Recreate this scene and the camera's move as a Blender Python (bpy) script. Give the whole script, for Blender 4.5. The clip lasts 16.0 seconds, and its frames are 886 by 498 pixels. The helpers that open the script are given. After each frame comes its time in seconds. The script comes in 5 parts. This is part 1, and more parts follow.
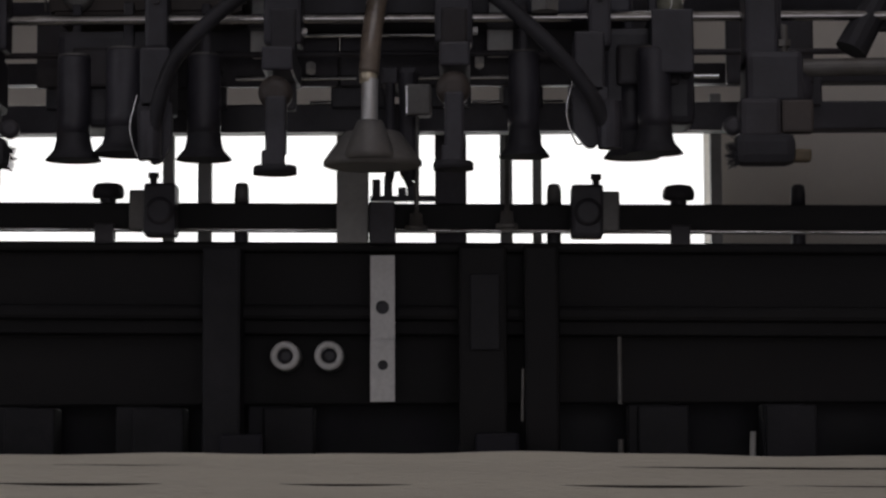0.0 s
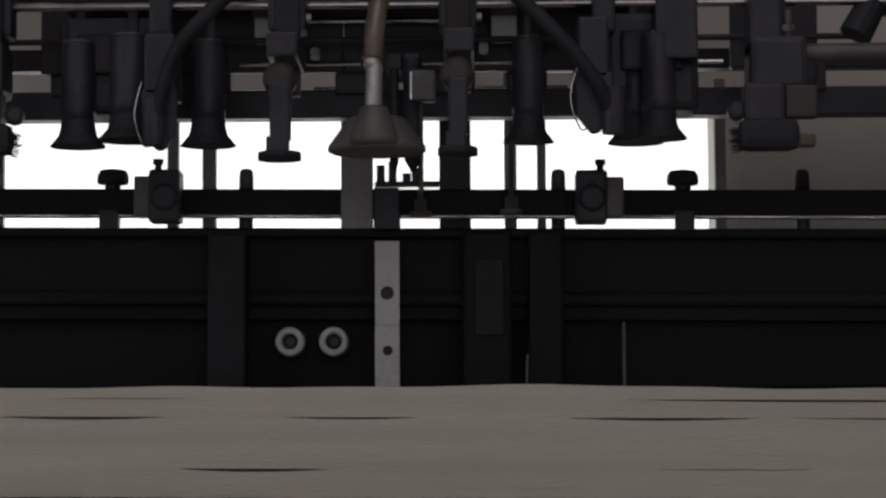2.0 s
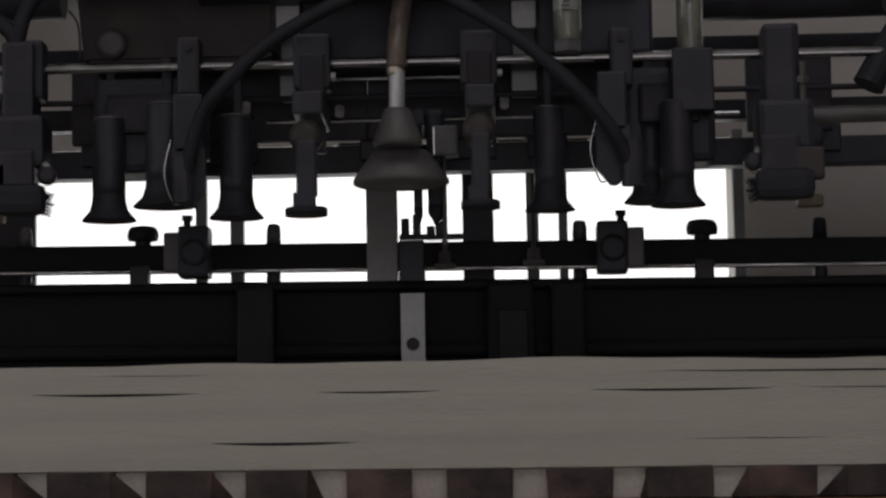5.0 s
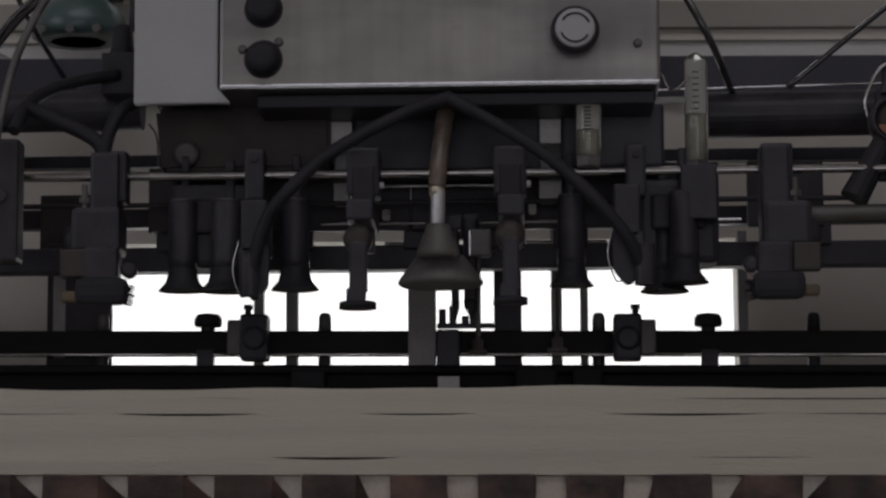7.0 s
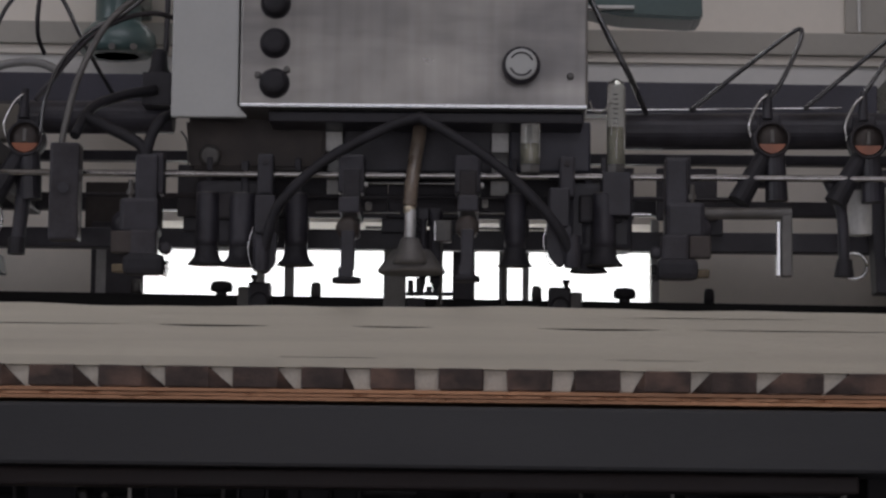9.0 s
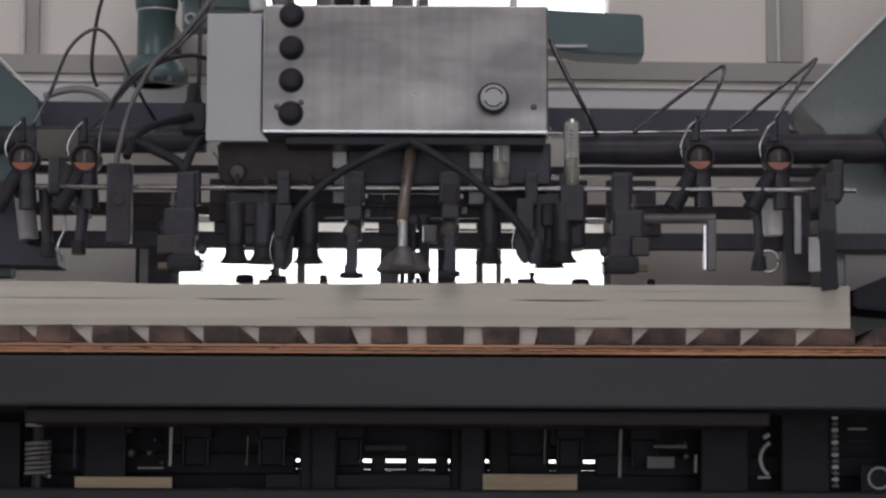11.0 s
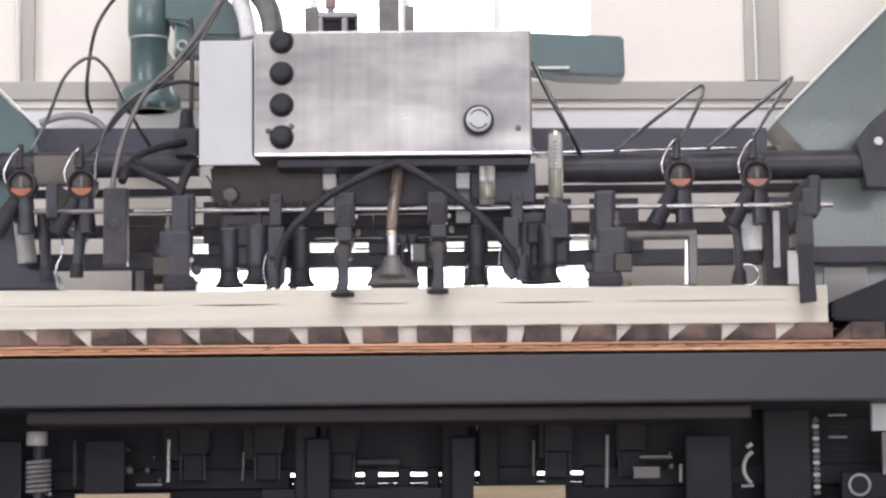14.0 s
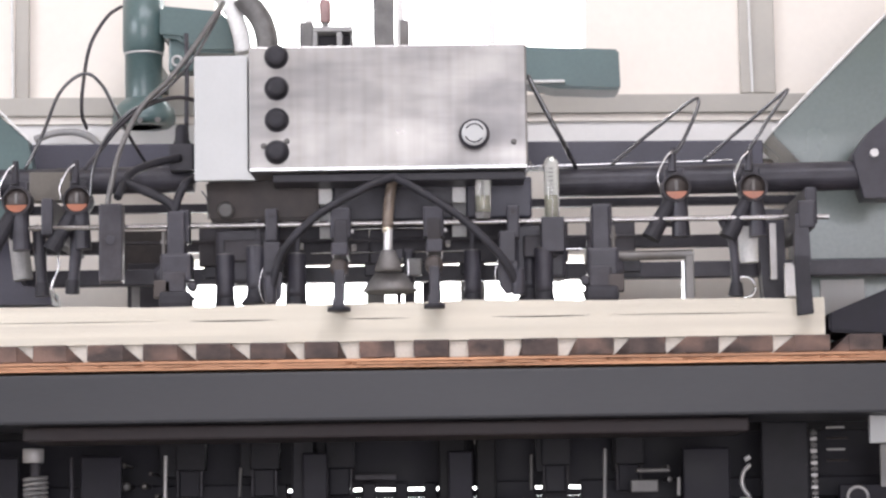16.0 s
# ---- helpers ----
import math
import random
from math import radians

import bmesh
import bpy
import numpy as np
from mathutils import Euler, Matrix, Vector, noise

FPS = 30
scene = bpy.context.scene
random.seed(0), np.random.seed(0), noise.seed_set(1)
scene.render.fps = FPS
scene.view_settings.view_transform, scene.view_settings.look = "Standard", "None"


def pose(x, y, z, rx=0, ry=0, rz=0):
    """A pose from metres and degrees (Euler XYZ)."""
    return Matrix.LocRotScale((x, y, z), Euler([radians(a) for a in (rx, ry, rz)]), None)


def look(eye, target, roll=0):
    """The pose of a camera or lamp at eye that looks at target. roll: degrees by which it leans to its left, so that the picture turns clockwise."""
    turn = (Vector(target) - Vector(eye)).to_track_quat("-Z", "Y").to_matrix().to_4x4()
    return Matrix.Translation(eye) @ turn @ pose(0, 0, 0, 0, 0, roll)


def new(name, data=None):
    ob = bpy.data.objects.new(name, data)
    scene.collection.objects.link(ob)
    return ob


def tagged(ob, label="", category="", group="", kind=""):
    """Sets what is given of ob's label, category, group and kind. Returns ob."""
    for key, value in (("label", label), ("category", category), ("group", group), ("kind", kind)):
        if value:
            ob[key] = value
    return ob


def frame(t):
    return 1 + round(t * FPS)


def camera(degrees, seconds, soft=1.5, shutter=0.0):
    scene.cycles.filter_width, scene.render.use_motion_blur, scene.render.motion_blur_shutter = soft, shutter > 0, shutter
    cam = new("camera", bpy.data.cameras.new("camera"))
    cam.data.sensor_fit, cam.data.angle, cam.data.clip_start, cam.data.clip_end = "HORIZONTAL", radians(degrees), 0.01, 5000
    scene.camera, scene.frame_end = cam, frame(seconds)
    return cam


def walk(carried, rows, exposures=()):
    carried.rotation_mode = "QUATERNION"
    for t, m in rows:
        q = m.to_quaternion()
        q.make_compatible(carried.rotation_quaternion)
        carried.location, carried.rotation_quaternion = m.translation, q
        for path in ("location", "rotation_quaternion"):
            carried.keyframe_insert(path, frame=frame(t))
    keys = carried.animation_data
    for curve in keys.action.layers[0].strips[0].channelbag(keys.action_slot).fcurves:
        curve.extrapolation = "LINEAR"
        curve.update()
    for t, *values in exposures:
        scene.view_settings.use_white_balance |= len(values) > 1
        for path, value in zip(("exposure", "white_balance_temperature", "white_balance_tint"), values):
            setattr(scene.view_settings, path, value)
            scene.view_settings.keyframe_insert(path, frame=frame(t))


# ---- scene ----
# ---------------------------------------------------------------- camera
cam = camera(20.0, 16.0, soft=2.5)
# seconds, y, z, pitch, roll, yaw
EYES = [
    (0.0, -1.793, 0.8939, 5.21, 0.23, 0.70),
    (0.5, -1.793, 0.8939, 5.10, 0.30, 0.73),
    (1.0, -1.795, 0.8938, 4.92, 0.33, 0.82),
    (1.5, -1.793, 0.8940, 4.85, 0.42, 0.83),
    (2.0, -1.795, 0.8938, 4.88, 0.33, 0.81),
    (2.5, -1.797, 0.8937, 5.03, 0.30, 0.71),
    (3.0, -1.802, 0.8935, 5.24, 0.42, 0.78),
    (5.5, -1.837, 0.8918, 6.65, 1.16, 1.56),
    (6.0, -1.848, 0.8913, 7.43, 1.14, 1.72),
    (6.5, -1.957, 0.8861, 7.66, 0.81, 1.95),
    (7.0, -2.086, 0.8799, 7.68, 0.35, 1.96),
    (7.5, -2.216, 0.8737, 7.49, -0.37, 1.67),
    (8.0, -2.352, 0.8671, 6.96, -0.75, 1.30),
    (8.5, -2.494, 0.8603, 6.60, -0.74, 1.04),
    (9.0, -2.656, 0.8525, 6.35, -0.57, 0.77),
    (11.5, -3.309, 0.8211, 5.67, -0.25, 0.32),
    (12.0, -3.322, 0.8205, 5.72, -0.19, 0.30),
    (12.5, -3.324, 0.8204, 5.76, -0.10, 0.26),
    (13.0, -3.333, 0.8200, 5.84, 0.25, 0.21),
    (13.5, -3.332, 0.8200, 5.95, 0.42, 0.18),
    (14.0, -3.335, 0.8199, 6.04, 0.51, 0.16),
    (14.5, -3.329, 0.8202, 6.18, 0.63, 0.08),
    (15.0, -3.337, 0.8198, 6.23, 0.75, 0.06),
    (15.5, -3.332, 0.8201, 6.30, 0.90, 0.07),
    (16.0, -3.330, 0.8201, 6.37, 0.85, 0.11),
]
# seconds, stops, kelvin, tint
EXPOSURES = [(0.0, -2.75, 6500, 10), (3.0, -2.65, 6500, 10), (5.5, -2.85, 6500, 10), (6.5, -2.83, 6480, 10), (7.2, -2.78, 6450, 10), (8.0, -2.6, 6420, 10), (9.0, -2.15, 6370, 10),
             (11.5, -1.32, 6260, 10), (12.0, -0.8, 6240, 10), (12.5, -0.44, 6240, 10), (13.0, -0.32, 6270, 10), (14.0, -0.15, 6320, 10), (16.0, -0.02, 6370, 10)]
walk(cam, [(t, pose(0, y, z, 90 + pitch, roll, yaw)) for t, y, z, pitch, roll, yaw in EYES], EXPOSURES)

# ---------------------------------------------------------------- light
world = bpy.data.worlds.new("world")
scene.world = world
world.use_nodes = True
_sky = world.node_tree.nodes.new("ShaderNodeTexSky")
_sky.sky_type, _sky.sun_disc = "NISHITA", False
_sky.sun_elevation, _sky.sun_rotation = radians(50), radians(200)
world.node_tree.links.new(_sky.outputs[0], world.node_tree.nodes["Background"].inputs[0])
world.node_tree.nodes["Background"].inputs[1].default_value = 0.1


def added_area_light(name, m, sx, sy, watts, colour):
    data = bpy.data.lights.new(name, "AREA")
    data.shape, data.size, data.size_y, data.energy, data.color = "RECTANGLE", sx, sy, watts, colour
    new(name, data).matrix_world = m


# fill lamps added out of view, at an assumed skylight, side window and doorway
added_area_light("skylight_lamp", look((0.2, -2.2, 3.55), (0.0, -1.2, 0.0)), 3.0, 1.6, 100, (0.96, 0.918, 0.985))
added_area_light("side_window_lamp", look((-2.95, -2.0, 2.0), (0.0, -0.4, 1.2)), 1.8, 1.4, 66, (0.93, 0.925, 1.0))
added_area_light("doorway_lamp", look((0.4, -4.96, 1.08), (0.2, 0.0, 1.1)), 2.8, 2.2, 110, (0.965, 0.92, 1.0))


# ---------------------------------------------------------------- materials
def mat(name, colour, rough=0.5, metal=0.0, spread=0.25, scale=30.0, fine=220.0, bump=0.15, stain=None, stain_amount=0.5, stretch=(1, 1, 1), coat=0.0, grain=0.3, spec=0.5):
    m = bpy.data.materials.new(name)
    m.use_nodes = True
    nt = m.node_tree
    n, l = nt.nodes, nt.links
    b = n["Principled BSDF"]
    co = n.new("ShaderNodeTexCoord")
    mp = n.new("ShaderNodeMapping")
    mp.inputs["Scale"].default_value = stretch
    l.new(co.outputs["Object"], mp.inputs[0])
    a = n.new("ShaderNodeTexNoise")
    a.inputs["Scale"].default_value, a.inputs["Detail"].default_value = scale, 6
    l.new(mp.outputs[0], a.inputs["Vector"])
    f = n.new("ShaderNodeTexNoise")
    f.inputs["Scale"].default_value, f.inputs["Detail"].default_value = fine, 4
    l.new(mp.outputs[0], f.inputs["Vector"])
    info = n.new("ShaderNodeObjectInfo")
    ramp = n.new("ShaderNodeValToRGB")
    c = Vector(colour)
    lo, hi = c * (1 - spread), c * (1 + spread)
    ramp.color_ramp.elements[0].position, ramp.color_ramp.elements[1].position = 0.3, 0.7
    ramp.color_ramp.elements[0].color = (*lo, 1)
    ramp.color_ramp.elements[1].color = (*[min(v, 1) for v in hi], 1)
    l.new(a.outputs[0], ramp.inputs[0])
    mix = n.new("ShaderNodeMix")
    mix.data_type, mix.blend_type = "RGBA", "MULTIPLY"
    mix.inputs[0].default_value = grain
    l.new(ramp.outputs[0], mix.inputs[6])
    l.new(f.outputs[0], mix.inputs[7])
    out = mix.outputs[2]
    if stain:
        s = n.new("ShaderNodeTexNoise")
        s.inputs["Scale"].default_value, s.inputs["Detail"].default_value = scale * 0.35, 8
        l.new(mp.outputs[0], s.inputs["Vector"])
        sr = n.new("ShaderNodeValToRGB")
        sr.color_ramp.elements[0].position, sr.color_ramp.elements[1].position = 0.48, 0.68
        sr.color_ramp.elements[1].color = (stain_amount, stain_amount, stain_amount, 1)
        l.new(s.outputs[0], sr.inputs[0])
        mx = n.new("ShaderNodeMix")
        mx.data_type = "RGBA"
        l.new(sr.outputs[0], mx.inputs[0])
        l.new(out, mx.inputs[6])
        mx.inputs[7].default_value = (*stain, 1)
        out = mx.outputs[2]
    b.inputs["Specular IOR Level"].default_value = spec
    l.new(out, b.inputs["Base Color"])
    b.inputs["Metallic"].default_value = metal
    rr = n.new("ShaderNodeMapRange")
    rr.inputs[3].default_value, rr.inputs[4].default_value = max(0.04, rough - 0.12), min(1, rough + 0.12)
    l.new(a.outputs[0], rr.inputs[0])
    l.new(rr.outputs[0], b.inputs["Roughness"])
    b.inputs["Coat Weight"].default_value = coat
    bp = n.new("ShaderNodeBump")
    bp.inputs["Strength"].default_value, bp.inputs["Distance"].default_value = bump, 0.001
    l.new(f.outputs[0], bp.inputs["Height"])
    l.new(bp.outputs[0], b.inputs["Normal"])
    return m


def glow(name, colour, strength):
    m = bpy.data.materials.new(name)
    m.use_nodes = True
    b = m.node_tree.nodes["Principled BSDF"]
    b.inputs["Base Color"].default_value = (0.8, 0.8, 0.8, 1)
    b.inputs["Emission Color"].default_value = (*colour, 1)
    b.inputs["Emission Strength"].default_value = strength
    return m


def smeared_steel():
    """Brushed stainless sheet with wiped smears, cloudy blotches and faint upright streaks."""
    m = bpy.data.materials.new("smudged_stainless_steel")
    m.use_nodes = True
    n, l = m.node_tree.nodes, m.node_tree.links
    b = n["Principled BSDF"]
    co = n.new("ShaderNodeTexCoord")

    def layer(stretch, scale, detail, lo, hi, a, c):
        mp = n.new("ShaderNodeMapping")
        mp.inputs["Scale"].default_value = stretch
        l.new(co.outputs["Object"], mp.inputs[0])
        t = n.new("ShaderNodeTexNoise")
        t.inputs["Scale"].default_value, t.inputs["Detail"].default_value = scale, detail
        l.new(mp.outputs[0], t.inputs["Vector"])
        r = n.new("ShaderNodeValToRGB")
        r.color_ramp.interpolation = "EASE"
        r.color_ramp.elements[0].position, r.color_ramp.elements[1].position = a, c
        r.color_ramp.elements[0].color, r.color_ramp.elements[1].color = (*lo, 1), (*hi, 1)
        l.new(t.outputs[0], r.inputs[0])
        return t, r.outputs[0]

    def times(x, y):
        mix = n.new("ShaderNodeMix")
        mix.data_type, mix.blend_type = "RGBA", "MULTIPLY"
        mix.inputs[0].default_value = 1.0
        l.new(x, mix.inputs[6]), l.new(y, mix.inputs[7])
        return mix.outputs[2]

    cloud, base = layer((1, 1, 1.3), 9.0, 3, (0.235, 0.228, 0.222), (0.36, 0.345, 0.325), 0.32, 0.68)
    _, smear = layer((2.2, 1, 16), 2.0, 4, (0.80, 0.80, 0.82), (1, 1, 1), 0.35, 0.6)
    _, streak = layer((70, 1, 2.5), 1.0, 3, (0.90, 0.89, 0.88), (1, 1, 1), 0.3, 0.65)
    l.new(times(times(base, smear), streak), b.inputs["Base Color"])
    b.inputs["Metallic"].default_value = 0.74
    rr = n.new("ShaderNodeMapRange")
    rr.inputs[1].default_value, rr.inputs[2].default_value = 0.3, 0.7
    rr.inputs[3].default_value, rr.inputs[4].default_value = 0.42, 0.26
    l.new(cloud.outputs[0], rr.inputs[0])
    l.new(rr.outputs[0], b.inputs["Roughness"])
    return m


def clear(name, colour, rough):
    m = bpy.data.materials.new(name)
    m.use_nodes = True
    b = m.node_tree.nodes["Principled BSDF"]
    b.inputs["Base Color"].default_value = (*colour, 1)
    b.inputs["Transmission Weight"].default_value = 0.9
    b.inputs["Roughness"].default_value = rough
    return m


# deeper black than the other machine paints
DEEP_BLACK = mat("deep_black_frame_paint", (0.0095, 0.009, 0.0102), 0.55, 0.0, 0.4, 14, 200, stain=(0.02, 0.018, 0.018), stain_amount=0.5, stretch=(0.3, 1, 1), spec=0.2)
BLACK = mat("black_painted_metal", (0.039, 0.037, 0.0455), 0.42, 0.0, 0.4, 25, 260, spec=0.35)
# blue-black steel, darkened to carry the shade under the lift table
NIGHT = mat("blue_black_steel_with_shade", (0.012, 0.011, 0.017), 0.5, 0.0, 0.4, 18, 220, spec=0.25)
KHAKI = mat("khaki_box_paint", (0.13, 0.115, 0.095), 0.5, 0.0, 0.15, 20, 220)
BRIGHT = mat("ground_bright_steel", (0.8, 0.8, 0.8), 0.35, 0.65, 0.08, 40, 300, 0.03)
DULL = mat("worn_black_post_paint", (0.024, 0.0232, 0.027), 0.5, 0.0, 0.35, 25, 260, spec=0.2)
RUBBER = mat("black_rubber", (0.027, 0.026, 0.031), 0.6, 0.0, 0.3, 40, 300, spec=0.3)
DARK = mat("dark_grey_steel", (0.062, 0.059, 0.066), 0.45, 0.2, 0.35, 20, 240, stain=(0.026, 0.02, 0.016), spec=0.2)
GREY = mat("grey_cast_metal", (0.16, 0.155, 0.15), 0.5, 0.4, 0.3, 30, 260, stain=(0.09, 0.075, 0.06))
WORN = mat("worn_brownish_metal", (0.055, 0.045, 0.041), 0.5, 0.3, 0.35, 30, 260, stain=(0.05, 0.04, 0.035))
CHROME = mat("polished_steel", (0.62, 0.62, 0.62), 0.2, 1.0, 0.12, 30, 300, 0.03)
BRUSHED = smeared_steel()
STRAP = mat("bare_steel_strap", (0.62, 0.61, 0.6), 0.5, 0.3, 0.12, 40, 300, stain=(0.4, 0.38, 0.36), stain_amount=0.3)
PANEL = mat("light_grey_paint", (0.445, 0.452, 0.445), 0.5, 0.0, 0.05, 12, 200, 0.05, stain=(0.38, 0.38, 0.385), stain_amount=0.4, grain=0.08)
TABLE = mat("slate_grey_table_paint", (0.0228, 0.0234, 0.0268), 0.5, 0.0, 0.18, 7, 160, 0.12, stain=(0.028, 0.027, 0.03), stain_amount=0.5, stretch=(0.4, 1, 1.6))
UNDER = mat("rusty_brown_channel", (0.025, 0.016, 0.0165), 0.6, 0.1, 0.3, 12, 160)
NAVY = mat("navy_painted_beam", (0.038, 0.037, 0.056), 0.4, 0.0, 0.2, 10, 200)
GREEN = mat("teal_green_machine_paint", (0.080, 0.128, 0.126), 0.35, 0.0, 0.14, 8, 200, 0.08, stain=(0.05, 0.09, 0.088), stain_amount=0.4, coat=0.3)
GUARD = mat("grey_green_guard_sheet", (0.15, 0.176, 0.165), 0.28, 0.1, 0.14, 5, 160, 0.05, stain=(0.09, 0.125, 0.11), stain_amount=0.5, coat=0.3)
WALL = mat("cream_wall_panel", (0.755, 0.705, 0.635), 0.6, 0.0, 0.05, 3, 90, 0.08, stain=(0.55, 0.5, 0.44), stain_amount=0.25, grain=0.08)
RAIL = mat("grey_beige_rail", (0.40, 0.38, 0.34), 0.5, 0.0, 0.1, 6, 120, grain=0.08)
BAND = mat("white_band_paint", (0.72, 0.71, 0.69), 0.5, 0.0, 0.06, 8, 120, grain=0.08)
PAPER = mat("cream_board_edge", (0.635, 0.592, 0.495), 0.75, 0.0, 0.09, 9, 300, 0.9, stain=(0.53, 0.48, 0.41), stain_amount=0.4, stretch=(0.25, 1, 7), grain=0.08)
PAPER_UNDER = mat("cream_liner_board", (0.78, 0.73, 0.64), 0.75, 0.0, 0.06, 12, 300, 0.3)
# near-black fill standing in for the shade inside the pile gaps
GAP = mat("gap_shade_fill", (0.05, 0.045, 0.04), 0.9, 0.0, 0.3, 20, 200)
SKID = mat("rough_brown_wood", (0.066, 0.046, 0.040), 0.75, 0.0, 0.5, 40, 260, 0.8, stain=(0.23, 0.14, 0.105), stain_amount=0.7, stretch=(1, 0.25, 1.4))
PLY = mat("orange_plywood_edge", (0.56, 0.29, 0.16), 0.7, 0.0, 0.4, 26, 200, 0.6, stain=(0.26, 0.14, 0.08), stain_amount=0.6, stretch=(0.12, 1, 5))
PINE = mat("pale_pine_offcut", (0.60, 0.48, 0.32), 0.7, 0.0, 0.2, 20, 160, 0.4, stretch=(0.3, 1, 3))
PINK = mat("dull_red_plastic", (0.34, 0.22, 0.21), 0.5, 0.0, 0.15, 40, 260)
ORANGE = mat("orange_indicator", (0.33, 0.115, 0.06), 0.35, 0.0, 0.2, 60, 300)
TABC = mat("dull_brass_paint", (0.15, 0.115, 0.07), 0.55, 0.2, 0.3, 60, 300)
PALE = mat("pale_grey_casting", (0.34, 0.335, 0.33), 0.55, 0.1, 0.2, 30, 260, stain=(0.2, 0.19, 0.18), stain_amount=0.4)
CONE = mat("scuffed_pale_alloy", (0.19, 0.18, 0.172), 0.55, 0.2, 0.25, 40, 260, stain=(0.13, 0.12, 0.11), stain_amount=0.6)
WIRE = mat("glossy_dark_cable", (0.05, 0.05, 0.055), 0.2, 0.0, 0.2, 60, 300, 0.05, coat=1.0)
BRASS = mat("worn_brass", (0.78, 0.70, 0.54), 0.4, 0.6, 0.2, 50, 300)
HOSE = mat("amber_brown_hose", (0.19, 0.15, 0.118), 0.3, 0.0, 0.3, 60, 260, coat=0.4)
WHITE = mat("white_plastic", (0.75, 0.75, 0.73), 0.4, 0.0, 0.05, 30, 200)
CONCRETE = mat("concrete", (0.3, 0.29, 0.28), 0.85, 0.0, 0.15, 3, 60, 0.4)
GLASS = clear("sight_glass", (0.94, 0.95, 0.9), 0.08)
OIL = mat("oily_yellow_fluid", (0.40, 0.385, 0.27), 0.3, 0.0, 0.2, 60, 200)
STEEL = mat("dull_shaft_steel", (0.36, 0.35, 0.34), 0.2, 1.0, 0.25, 30, 300, 0.05)
SKY = glow("bright_outdoors", (1.0, 1.0, 1.0), 7.5)


# ---------------------------------------------------------------- helpers
def bx(bm, x0, x1, y0, y1, z0, z1, bev=0.0015):
    vs = bmesh.ops.create_cube(bm, size=1.0)["verts"]
    for v in vs:
        v.co = Vector(((x0 + x1) / 2 + v.co.x * (x1 - x0), (y0 + y1) / 2 + v.co.y * (y1 - y0), (z0 + z1) / 2 + v.co.z * (z1 - z0)))
    if bev:
        es = {e for v in vs for e in v.link_edges}
        bmesh.ops.bevel(bm, geom=list(es), offset=min(bev, 0.3 * min(x1 - x0, y1 - y0, z1 - z0)), segments=2, affect="EDGES", profile=0.6)
    return bm


def cyl(bm, p0, p1, r, r2=None, n=20):
    p0, p1 = Vector(p0), Vector(p1)
    d = p1 - p0
    q = d.to_track_quat("Z", "Y").to_matrix().to_4x4()
    bmesh.ops.create_cone(bm, cap_ends=True, segments=n, radius1=r, radius2=r if r2 is None else r2, depth=d.length, matrix=Matrix.Translation((p0 + p1) / 2) @ q)
    return bm


def lathe(bm, prof, c, n=28, axis="Z"):
    rings = []
    for r, h in prof:
        ring = []
        for i in range(n):
            a = 2 * math.pi * i / n
            o = (r * math.cos(a), r * math.sin(a), h) if axis == "Z" else (r * math.cos(a), h, r * math.sin(a))
            ring.append(bm.verts.new(Vector(c) + Vector(o)))
        rings.append(ring)
    for a, b in zip(rings, rings[1:]):
        for i in range(n):
            f = bm.faces.new((a[i], a[(i + 1) % n], b[(i + 1) % n], b[i]))
            f.smooth = True
    bm.faces.new(rings[0]), bm.faces.new(rings[-1])
    bmesh.ops.recalc_face_normals(bm, faces=bm.faces)
    return bm


def sweep(bm, pts, r, n=10, steps=8):
    pts = [Vector(p) for p in pts]
    full = [2 * pts[0] - pts[1], *pts, 2 * pts[-1] - pts[-2]]
    line = []
    for a, b, c, d in zip(full, full[1:], full[2:], full[3:]):
        for k in range(steps):
            t = k / steps
            line.append(0.5 * (2 * b + (c - a) * t + (2 * a - 5 * b + 4 * c - d) * t * t + (3 * b - a - 3 * c + d) * t ** 3))
    line.append(pts[-1])
    rings = []
    for i, p in enumerate(line):
        d = (line[min(i + 1, len(line) - 1)] - line[max(i - 1, 0)]).normalized()
        u = d.cross(Vector((0, 1, 0.2))).normalized()
        v = d.cross(u)
        rings.append([bm.verts.new(p + r * (u * math.cos(2 * math.pi * j / n) + v * math.sin(2 * math.pi * j / n))) for j in range(n)])
    for a, b in zip(rings, rings[1:]):
        for j in range(n):
            bm.faces.new((a[j], a[(j + 1) % n], b[(j + 1) % n], b[j])).smooth = True
    bm.faces.new(rings[0]), bm.faces.new(rings[-1])
    bmesh.ops.recalc_face_normals(bm, faces=bm.faces)
    return bm


def hoop(bm, c, rad, r, n=20):
    c = Vector(c)
    pts = [c + Vector((rad * math.cos(2 * math.pi * k / n), 0, rad * math.sin(2 * math.pi * k / n))) for k in range(n + 1)]
    return sweep(bm, pts, r, 8, 1)


def prism(bm, outline, y0, y1, bev=0.001):
    """An outline in x and z, pushed from y0 to y1."""
    a = [bm.verts.new((x, y0, z)) for x, z in outline]
    b = [bm.verts.new((x, y1, z)) for x, z in outline]
    k = len(a)
    fs = [bm.faces.new(a), bm.faces.new(b[::-1])] + [bm.faces.new((a[i], b[i], b[(i + 1) % k], a[(i + 1) % k])) for i in range(k)]
    bmesh.ops.recalc_face_normals(bm, faces=fs)
    if bev:
        bmesh.ops.bevel(bm, geom=list({e for f in fs for e in f.edges}), offset=bev, segments=2, affect="EDGES")
    return bm


